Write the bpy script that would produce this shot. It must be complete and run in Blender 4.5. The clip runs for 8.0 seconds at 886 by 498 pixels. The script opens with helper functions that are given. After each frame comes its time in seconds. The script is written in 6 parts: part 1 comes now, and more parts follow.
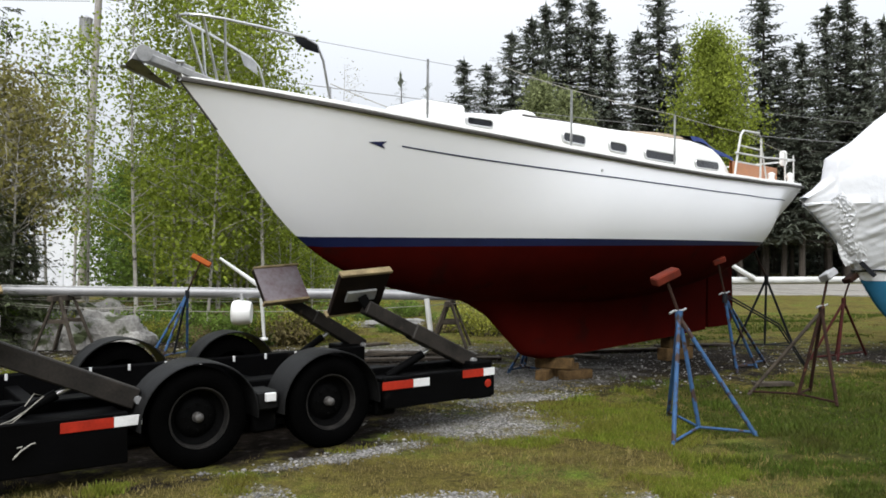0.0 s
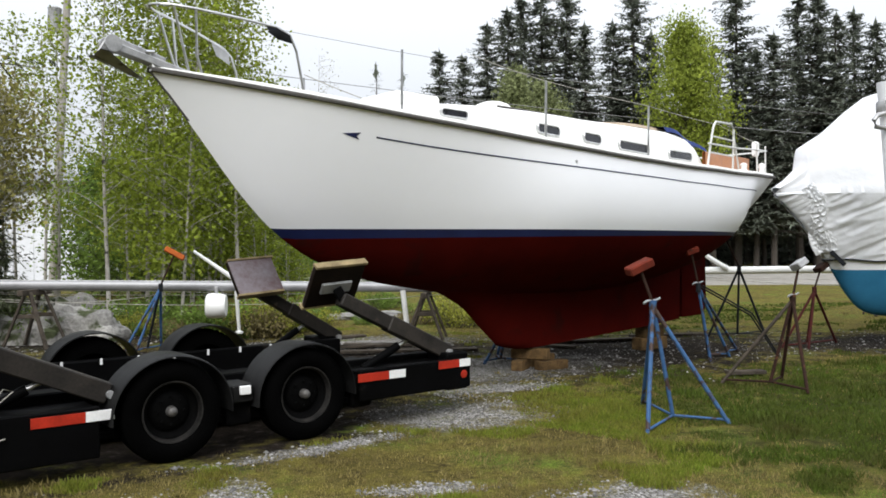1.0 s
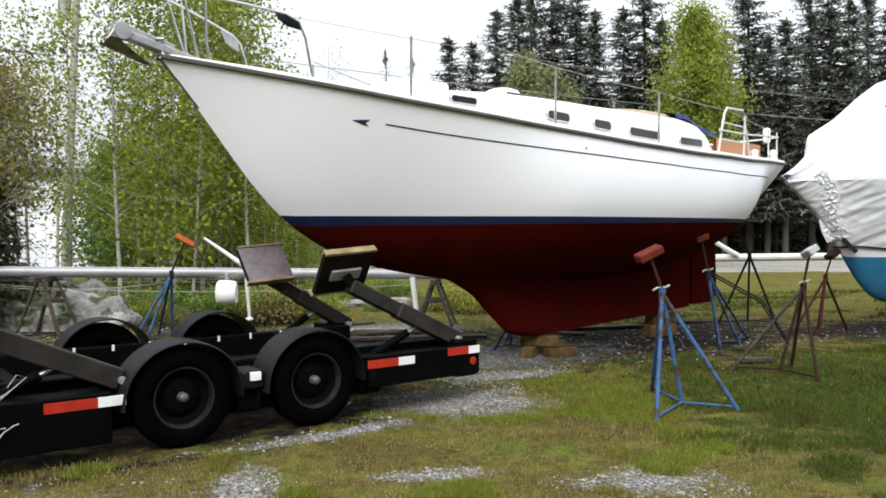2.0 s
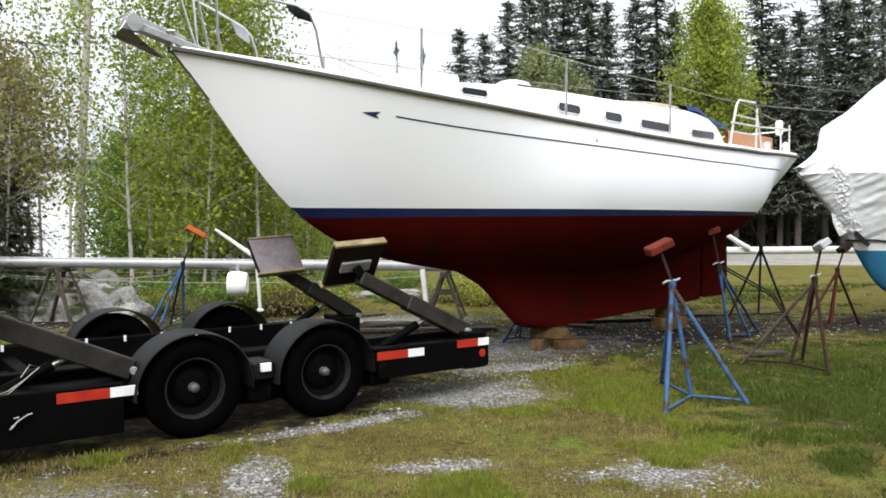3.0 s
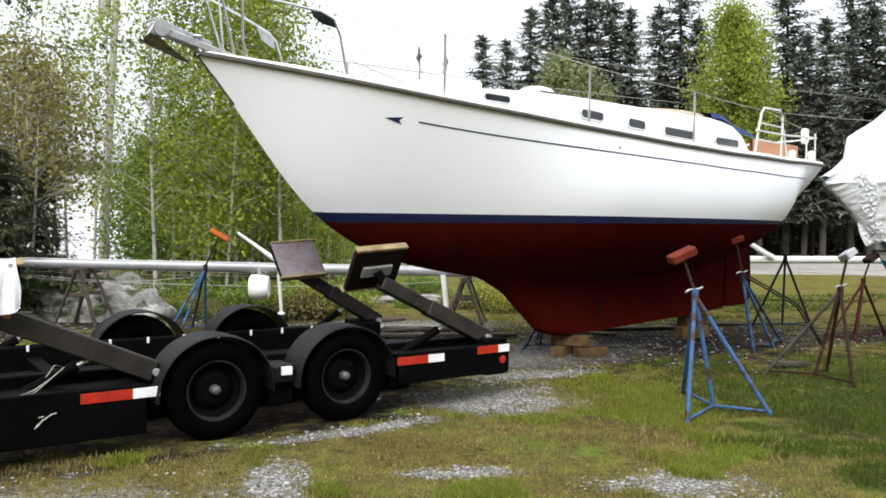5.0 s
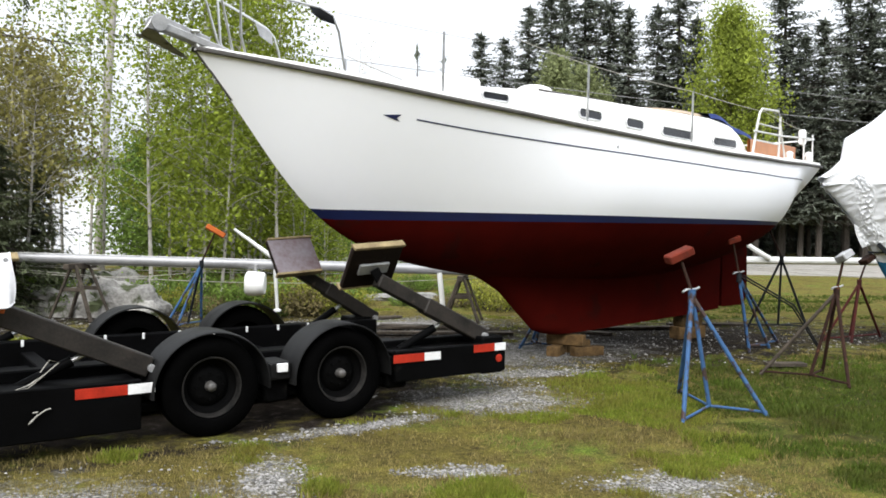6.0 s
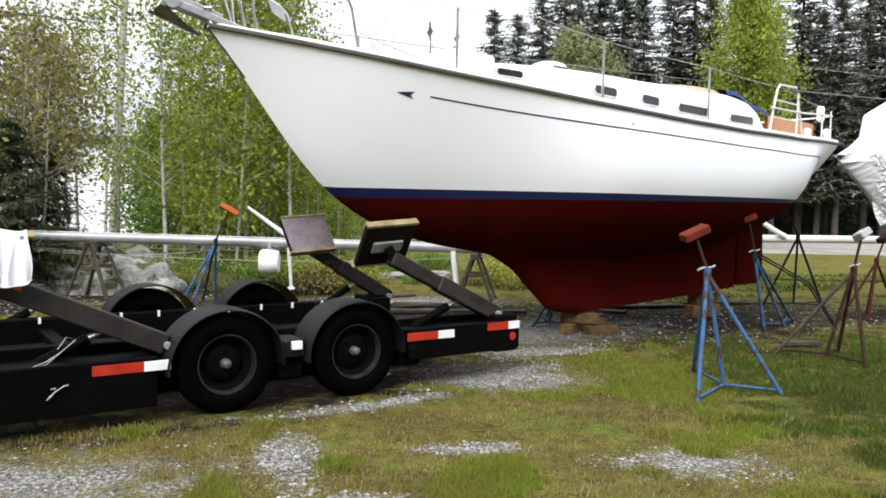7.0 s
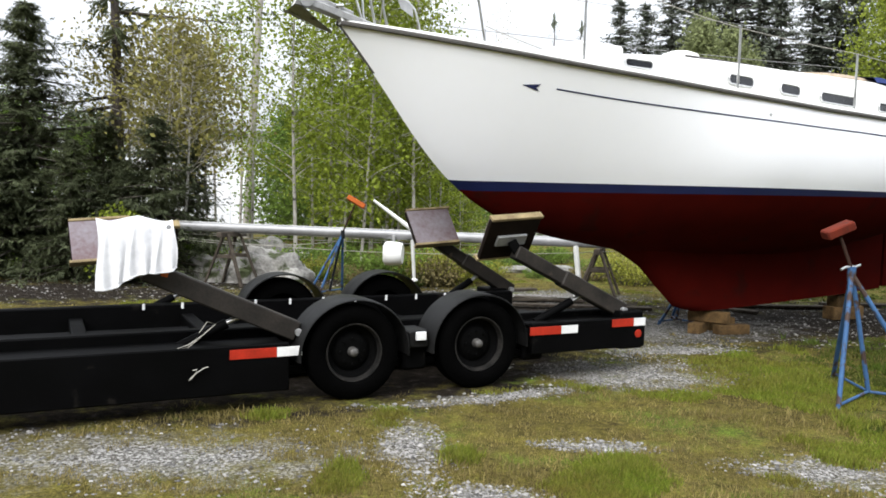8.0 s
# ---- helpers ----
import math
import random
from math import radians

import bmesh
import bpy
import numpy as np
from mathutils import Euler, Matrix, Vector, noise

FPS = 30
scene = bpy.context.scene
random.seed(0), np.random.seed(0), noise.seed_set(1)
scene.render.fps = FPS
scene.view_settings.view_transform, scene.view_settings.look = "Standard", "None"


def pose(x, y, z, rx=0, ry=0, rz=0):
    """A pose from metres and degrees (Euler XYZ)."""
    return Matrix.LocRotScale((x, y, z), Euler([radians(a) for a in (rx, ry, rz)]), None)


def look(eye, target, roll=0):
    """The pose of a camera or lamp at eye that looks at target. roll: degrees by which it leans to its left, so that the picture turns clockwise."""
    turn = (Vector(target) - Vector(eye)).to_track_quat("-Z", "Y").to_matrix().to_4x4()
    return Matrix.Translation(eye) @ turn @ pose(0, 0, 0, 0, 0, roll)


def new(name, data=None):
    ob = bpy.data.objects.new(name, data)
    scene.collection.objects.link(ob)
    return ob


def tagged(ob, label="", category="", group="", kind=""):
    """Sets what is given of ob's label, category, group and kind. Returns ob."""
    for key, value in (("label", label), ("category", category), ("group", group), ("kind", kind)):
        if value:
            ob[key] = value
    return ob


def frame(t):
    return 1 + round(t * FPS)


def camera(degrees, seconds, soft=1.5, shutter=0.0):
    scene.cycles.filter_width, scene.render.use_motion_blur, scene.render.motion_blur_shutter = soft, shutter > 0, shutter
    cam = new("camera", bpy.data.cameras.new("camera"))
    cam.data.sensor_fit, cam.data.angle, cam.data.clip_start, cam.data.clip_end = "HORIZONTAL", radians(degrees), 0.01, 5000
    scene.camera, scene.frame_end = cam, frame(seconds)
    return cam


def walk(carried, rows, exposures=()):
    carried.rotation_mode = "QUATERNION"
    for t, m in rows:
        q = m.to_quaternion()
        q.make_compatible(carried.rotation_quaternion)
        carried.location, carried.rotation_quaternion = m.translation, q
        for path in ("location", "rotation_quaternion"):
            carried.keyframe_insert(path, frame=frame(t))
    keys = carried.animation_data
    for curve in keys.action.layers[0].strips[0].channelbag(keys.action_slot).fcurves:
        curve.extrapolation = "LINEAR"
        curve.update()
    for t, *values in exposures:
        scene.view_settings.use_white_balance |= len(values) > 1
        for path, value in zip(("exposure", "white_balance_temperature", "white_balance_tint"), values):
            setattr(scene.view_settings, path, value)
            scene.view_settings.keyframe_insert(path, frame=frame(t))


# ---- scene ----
cam = camera(57.5, 8.0, soft=1.7)
walk(cam, [
    (0.0, pose(-0.018, 0.014, 1.679, 90.452, 0.095, -1.705)),
    (0.5, pose(-0.003, 0.016, 1.680, 89.934, 0.722, -2.471)),
    (1.0, pose(-0.005, 0.023, 1.673, 89.872, 0.415, -3.368)),
    (1.5, pose(-0.007, 0.019, 1.671, 89.208, 0.459, -2.500)),
    (2.8, pose(0.011, 0.010, 1.678, 88.711, 0.322, -3.053)),
    (3.0, pose(0.006, 0.006, 1.679, 88.373, 0.231, -1.934)),
    (3.5, pose(0.002, 0.010, 1.677, 88.108, 0.197, -0.111)),
    (4.0, pose(0.000, 0.000, 1.680, 88.557, 0.000, 0.000)),
    (4.5, pose(-0.002, 0.003, 1.681, 88.803, -0.089, -0.225)),
    (6.0, pose(-0.010, 0.022, 1.679, 88.634, -0.833, -0.719)),
    (6.5, pose(-0.015, 0.034, 1.675, 88.418, -0.750, 0.154)),
    (7.0, pose(-0.018, 0.041, 1.674, 87.095, -0.807, 0.197)),
    (7.5, pose(-0.039, 0.045, 1.675, 86.732, -0.578, 4.887)),
    (8.0, pose(-0.053, 0.043, 1.670, 86.504, -1.145, 8.727)),
], exposures=[(0.0, 0.66), (1.5, 0.80), (3.5, 1.10), (4.5, 1.08), (6.5, 1.12), (8.0, 1.10)])

# ---- sky and light: bright overcast ----
SUN_EL, SUN_ROT = radians(55), radians(200)
world = bpy.data.worlds.new("sky")
scene.world = world
world.use_nodes = True
wn, wl = world.node_tree.nodes, world.node_tree.links
sky = wn.new("ShaderNodeTexSky")
sky.sky_type, sky.sun_disc, sky.sun_elevation, sky.sun_rotation = "NISHITA", False, SUN_EL, SUN_ROT
sky.air_density, sky.dust_density = 1.0, 4.0
grey = wn.new("ShaderNodeRGBToBW")
cloud = wn.new("ShaderNodeMixRGB")
cloud.inputs["Fac"].default_value = 0.12
flat = wn.new("ShaderNodeMixRGB")
flat.inputs["Color1"].default_value = (6.2, 6.55, 7.1, 1)
wl.new(sky.outputs["Color"], grey.inputs["Color"])
wl.new(grey.outputs["Val"], cloud.inputs["Color1"])
wl.new(sky.outputs["Color"], cloud.inputs["Color2"])
flat.inputs["Fac"].default_value = 0.25
wl.new(cloud.outputs["Color"], flat.inputs["Color2"])
# an overcast sky is brighter overhead than at the horizon
way = wn.new("ShaderNodeTexCoord")
split = wn.new("ShaderNodeSeparateXYZ")
wl.new(way.outputs["Generated"], split.inputs[0])
lift = wn.new("ShaderNodeMapRange")
lift.inputs["From Min"].default_value, lift.inputs["From Max"].default_value = 0.0, 1.0
lift.inputs["To Min"].default_value, lift.inputs["To Max"].default_value = 0.42, 1.75
wl.new(split.outputs["Z"], lift.inputs["Value"])
dome = wn.new("ShaderNodeMixRGB")
dome.blend_type = "MULTIPLY"
dome.inputs["Fac"].default_value = 1.0
wl.new(flat.outputs["Color"], dome.inputs["Color1"])
wl.new(lift.outputs["Result"], dome.inputs["Color2"])
wl.new(dome.outputs["Color"], wn["Background"].inputs["Color"])
wn["Background"].inputs["Strength"].default_value = 0.15
lamp = bpy.data.lights.new("sun", "SUN")
lamp.energy, lamp.angle, lamp.color = 1.5, radians(30), (1.0, 0.985, 0.96)
sun = new("sun", lamp)
sun.matrix_world = look((-9, -30, 30), (0, 6, 0))


# ---- materials ----
def material(name, a, b=None, scale=3.0, rough=0.7, metal=0.0, bump=0.15, fine=60.0, spread=0.5, spec=0.5, coat=0.0, per_object=0.0, spots=None, spot_scale=4.0, spot_at=0.62, per_island=0.0):
    """A surface with variation at a coarse and a fine scale, and wear spots of a second colour."""
    m = bpy.data.materials.new(name)
    m.use_nodes = True
    n, l = m.node_tree.nodes, m.node_tree.links
    bs = n["Principled BSDF"]
    b = b or tuple(c * 0.75 for c in a)
    geo = n.new("ShaderNodeNewGeometry")
    n1 = n.new("ShaderNodeTexNoise")
    n1.inputs["Scale"].default_value, n1.inputs["Detail"].default_value = scale, 5
    n2 = n.new("ShaderNodeTexNoise")
    n2.inputs["Scale"].default_value, n2.inputs["Detail"].default_value = fine, 3
    for t in (n1, n2):
        l.new(geo.outputs["Position"], t.inputs["Vector"])
    add = n.new("ShaderNodeMath")
    add.operation = "MULTIPLY_ADD"
    l.new(n2.outputs["Fac"], add.inputs[0])
    add.inputs[1].default_value = 0.5
    l.new(n1.outputs["Fac"], add.inputs[2])
    ramp = n.new("ShaderNodeValToRGB")
    ramp.color_ramp.elements[0].position, ramp.color_ramp.elements[1].position = 0.75 - spread / 2, 0.75 + spread / 2
    ramp.color_ramp.elements[0].color, ramp.color_ramp.elements[1].color = (*b, 1), (*a, 1)
    l.new(add.outputs["Value"], ramp.inputs["Fac"])
    col = ramp.outputs["Color"]
    if per_object or per_island:
        hs = n.new("ShaderNodeHueSaturation")
        rnd = n.new("ShaderNodeObjectInfo").outputs["Random"] if per_object else geo.outputs["Random Per Island"]
        mr = n.new("ShaderNodeMapRange")
        k = per_object or per_island
        mr.inputs["To Min"].default_value, mr.inputs["To Max"].default_value = 1 - k, 1 + k
        l.new(rnd, mr.inputs["Value"])
        l.new(mr.outputs["Result"], hs.inputs["Value"])
        l.new(col, hs.inputs["Color"])
        col = hs.outputs["Color"]
    if spots:
        n3 = n.new("ShaderNodeTexNoise")
        n3.inputs["Scale"].default_value, n3.inputs["Detail"].default_value = spot_scale, 8
        l.new(geo.outputs["Position"], n3.inputs["Vector"])
        r3 = n.new("ShaderNodeValToRGB")
        r3.color_ramp.elements[0].position, r3.color_ramp.elements[1].position = spot_at, spot_at + 0.07
        l.new(n3.outputs["Fac"], r3.inputs["Fac"])
        mx = n.new("ShaderNodeMixRGB")
        l.new(r3.outputs["Color"], mx.inputs["Fac"])
        l.new(col, mx.inputs["Color1"])
        mx.inputs["Color2"].default_value = (*spots, 1)
        col = mx.outputs["Color"]
    l.new(col, bs.inputs["Base Color"])
    bs.inputs["Metallic"].default_value = metal
    bs.inputs["Specular IOR Level"].default_value = spec
    bs.inputs["Coat Weight"].default_value = coat
    rr = n.new("ShaderNodeMapRange")
    rr.inputs["To Min"].default_value, rr.inputs["To Max"].default_value = max(0.02, rough - 0.12), min(1, rough + 0.12)
    l.new(n1.outputs["Fac"], rr.inputs["Value"])
    l.new(rr.outputs["Result"], bs.inputs["Roughness"])
    if bump:
        bp = n.new("ShaderNodeBump")
        bp.inputs["Strength"].default_value, bp.inputs["Distance"].default_value = bump, 0.02
        l.new(add.outputs["Value"], bp.inputs["Height"])
        l.new(bp.outputs["Normal"], bs.inputs["Normal"])
    return m


def leaf_material(name, a, b, through_light=0.35):
    m = material(name, a, b, scale=1.2, rough=0.6, bump=0, fine=20, spread=0.6, spec=0.1, per_island=0.4)
    n, l = m.node_tree.nodes, m.node_tree.links
    out, bs = n["Material Output"], n["Principled BSDF"]
    tr, mix = n.new("ShaderNodeBsdfTranslucent"), n.new("ShaderNodeMixShader")
    l.new(bs.inputs["Base Color"].links[0].from_socket, tr.inputs["Color"])
    mix.inputs["Fac"].default_value = through_light
    l.new(bs.outputs["BSDF"], mix.inputs[1])
    l.new(tr.outputs["BSDF"], mix.inputs[2])
    l.new(mix.outputs["Shader"], out.inputs["Surface"])
    return m


GEL = material("white_gelcoat", (0.895, 0.905, 0.945), (0.88, 0.89, 0.93), scale=1.5, rough=0.35, bump=0.008, fine=8, spec=0.5)
DECK = material("deck_white", (0.80, 0.80, 0.78), (0.70, 0.70, 0.67), scale=3, rough=0.55, bump=0.05, fine=80)
NAVY = material("navy_paint", (0.010, 0.018, 0.085), (0.008, 0.012, 0.06), scale=4, rough=0.5, bump=0.02)
ANTIFOUL = material("red_antifouling", (0.066, 0.0048, 0.0030), (0.042, 0.0036, 0.0024), scale=2.2, rough=0.9, bump=0.12, fine=90, spec=0.015, spots=(0.036, 0.006, 0.0045), spot_scale=2.5, spot_at=0.62)
RAILWOOD = material("weathered_teak_rail", (0.085, 0.08, 0.075), (0.05, 0.046, 0.042), scale=6, rough=0.8, bump=0.3)
VARNISH = material("varnished_wood", (0.50, 0.20, 0.06), (0.36, 0.13, 0.04), scale=8, rough=0.35, bump=0.1)
STEEL = material("stainless_steel", (0.58, 0.58, 0.58), (0.42, 0.42, 0.42), scale=8, rough=0.32, metal=0.9, bump=0.02)
GALV = material("galvanised_steel", (0.42, 0.42, 0.42), (0.27, 0.27, 0.27), scale=12, rough=0.55, metal=0.6, bump=0.1, spots=(0.10, 0.09, 0.08), spot_scale=7)
GLASS = material("dark_port_glass", (0.015, 0.017, 0.02), (0.01, 0.01, 0.012), scale=5, rough=0.12, bump=0, spec=0.6)
CANVAS = material("blue_canvas", (0.012, 0.035, 0.16), (0.008, 0.02, 0.10), scale=7, rough=0.9, bump=0.3)
TAN = material("tan_wood", (0.45, 0.36, 0.27), (0.32, 0.25, 0.18), scale=6, rough=0.7)
BLACK = material("black_trailer_paint", (0.0025, 0.0025, 0.0027), (0.0015, 0.0015, 0.0015), scale=3, rough=0.55, spec=0.03, bump=0.12, fine=40, spots=(0.009, 0.008, 0.007), spot_scale=6, spot_at=0.66)
ARMPAINT = material("dusty_black_arm_paint", (0.030, 0.025, 0.021), (0.010, 0.009, 0.008), scale=5, spec=0.2, rough=0.6, bump=0.15, fine=50, spots=(0.075, 0.055, 0.04), spot_scale=9, spot_at=0.64)
FENDER = material("dull_black_fender", (0.012, 0.012, 0.012), (0.005, 0.005, 0.005), scale=4, spec=0.12, rough=0.5, bump=0.15, fine=60)
RUBBER = material("tyre_rubber", (0.0018, 0.0018, 0.0018), (0.001, 0.001, 0.001), scale=6, spec=0.01, rough=0.8, bump=0.2)
RIM = material("dusty_black_rim", (0.003, 0.003, 0.003), (0.0018, 0.0018, 0.0018), scale=7, spec=0.03, rough=0.6, bump=0.1)
RIMLIP = material("worn_rim_lip", (0.026, 0.024, 0.022), (0.006, 0.006, 0.006), scale=9, rough=0.55, spec=0.1, bump=0.1)
HUB = material("grey_hub_cap", (0.11, 0.105, 0.098), (0.055, 0.052, 0.05), scale=14, rough=0.5, metal=0.3)
RED = material("red_reflector", (0.42, 0.028, 0.012), (0.25, 0.018, 0.009), scale=9, rough=0.45, bump=0.05, spec=0.2)
WHITE = material("white_reflector", (0.75, 0.75, 0.74), (0.6, 0.6, 0.6), scale=9, rough=0.4, bump=0.05)
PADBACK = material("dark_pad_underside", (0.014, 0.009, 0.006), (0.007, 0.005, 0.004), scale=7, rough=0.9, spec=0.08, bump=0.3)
PLY = material("worn_plywood", (0.30, 0.235, 0.125), (0.12, 0.09, 0.05), scale=7, rough=0.9, bump=0.3, fine=70, spec=0.15)
PADFACE = material("worn_red_carpet_pad", (0.20, 0.185, 0.205), (0.085, 0.034, 0.028), scale=2.6, rough=0.7, bump=0.2, spec=0.2, spread=0.75, fine=25)
BLUE = material("chipped_blue_stand_paint", (0.042, 0.105, 0.22), (0.026, 0.065, 0.145), scale=9, rough=0.65, bump=0.15, spec=0.2, spots=(0.045, 0.028, 0.022), spot_scale=7, spot_at=0.51)
RUST = material("rusty_brown_stand_steel", (0.038, 0.018, 0.012), (0.017, 0.010, 0.008), scale=8, rough=0.9, bump=0.3, spec=0.12, spots=(0.09, 0.04, 0.02), spot_scale=11, spot_at=0.64)
DARKSTEEL = material("dark_painted_steel", (0.013, 0.015, 0.019), (0.007, 0.008, 0.009), scale=8, rough=0.65, bump=0.15, spec=0.15)
REDSTEEL = material("dark_red_stand_paint", (0.065, 0.012, 0.010), (0.028, 0.009, 0.008), scale=8, rough=0.7, bump=0.15, spec=0.12)
ORANGE = material("orange_red_pad", (0.135, 0.024, 0.013), (0.075, 0.015, 0.010), scale=9, rough=0.85, bump=0.2, spec=0.08, spots=(0.06, 0.022, 0.016), spot_scale=14, spot_at=0.6)
TAPEORANGE = material("faded_orange_paint", (0.40, 0.10, 0.022), (0.25, 0.06, 0.016), scale=9, rough=0.8, bump=0.15, spec=0.1)
ALU = material("brushed_aluminium_mast", (0.30, 0.30, 0.305), (0.20, 0.20, 0.205), scale=3, rough=0.5, metal=0.5, bump=0.04)
WHITEMAST = material("white_painted_mast", (0.62, 0.62, 0.60), (0.48, 0.48, 0.46), scale=3, rough=0.5, bump=0.03)
WRAP = material("white_shrink_wrap", (0.66, 0.67, 0.69), (0.58, 0.59, 0.61), scale=2.2, rough=0.38, bump=0.5, fine=11, spec=0.5)
CLOTH = material("white_cover_cloth", (0.62, 0.62, 0.63), (0.45, 0.45, 0.47), scale=4, rough=0.8, bump=0.3, fine=25)
SKYBLUE = material("light_blue_bottom_paint", (0.035, 0.19, 0.34), (0.022, 0.14, 0.26), scale=3, rough=0.7, bump=0.05, spec=0.2)
TIMBER = material("raw_timber_block", (0.17, 0.105, 0.045), (0.055, 0.034, 0.017), scale=9, rough=0.95, bump=0.4, spec=0.1, per_object=0.35)
OLDWOOD = material("grey_weathered_wood", (0.085, 0.070, 0.055), (0.03, 0.025, 0.02), scale=9, rough=0.95, bump=0.4, spec=0.1)
ROPE = material("pale_rope", (0.42, 0.40, 0.36), (0.28, 0.27, 0.24), scale=30, rough=0.9, spec=0.1)
WIRE = material("grey_wire", (0.26, 0.26, 0.26), (0.18, 0.18, 0.18), scale=5, rough=0.6)
STONE = material("grey_ledge_rock", (0.36, 0.35, 0.325), (0.07, 0.065, 0.06), scale=2.2, rough=0.95, bump=1.0, fine=22, spec=0.1, spots=(0.06, 0.07, 0.035), spot_scale=2.6, spot_at=0.54)
PEBBLE = material("gravel_stones", (0.27, 0.26, 0.248), (0.07, 0.066, 0.06), scale=14, rough=0.95, bump=0.2, per_island=0.65)
BARK = material("dark_bark", (0.085, 0.07, 0.058), (0.04, 0.033, 0.028), scale=9, rough=0.95, bump=0.8)
BIRCHBARK = material("pale_birch_bark", (0.42, 0.40, 0.36), (0.24, 0.22, 0.19), scale=7, rough=0.9, bump=0.3, spots=(0.05, 0.045, 0.04), spot_scale=9, spot_at=0.58)
BIRCH = leaf_material("young_birch_leaves", (0.28, 0.335, 0.045), (0.135, 0.175, 0.024), 0.45)
MAPLE = leaf_material("maple_leaves", (0.30, 0.35, 0.055), (0.15, 0.19, 0.034), 0.45)
LARCH = leaf_material("pale_larch_needles", (0.25, 0.28, 0.13), (0.14, 0.16, 0.07), 0.4)
OLIVE = leaf_material("opening_olive_leaves", (0.27, 0.25, 0.075), (0.14, 0.125, 0.045), 0.4)
SHRUBLEAF = leaf_material("shrub_leaves", (0.17, 0.25, 0.045), (0.07, 0.11, 0.025), 0.35)
BROWNSHRUB = leaf_material("dry_brown_shrub", (0.20, 0.16, 0.07), (0.09, 0.08, 0.035), 0.3)
YELLOWSHRUB = leaf_material("yellow_green_shrub", (0.27, 0.27, 0.045), (0.16, 0.17, 0.03), 0.35)
# far needles are paled and greyed: distance haze is put into their colour
HAZYNEEDLE = leaf_material("haze_pale_spruce_needles", (0.165, 0.180, 0.140), (0.10, 0.114, 0.09), 0.3)
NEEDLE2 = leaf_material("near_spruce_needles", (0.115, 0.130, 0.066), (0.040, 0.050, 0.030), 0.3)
GRASS = leaf_material("grass_blades", (0.150, 0.210, 0.022), (0.165, 0.130, 0.034), 0.35)
MEADOW = leaf_material("meadow_blades", (0.066, 0.108, 0.013), (0.058, 0.055, 0.015), 0.3)
DRYGRASS = leaf_material("dry_grass", (0.27, 0.22, 0.08), (0.12, 0.096, 0.042), 0.35)
SIDING = material("white_siding", (0.66, 0.67, 0.69), (0.5, 0.51, 0.53), scale=0.6, rough=0.8, bump=0.2, fine=6)
ROOFGREY = material("grey_roofing", (0.20, 0.20, 0.21), (0.13, 0.13, 0.14), scale=2, rough=0.9)
POLEWOOD = material("grey_pole_wood", (0.34, 0.32, 0.29), (0.22, 0.2, 0.18), scale=5, rough=0.9, bump=0.3)


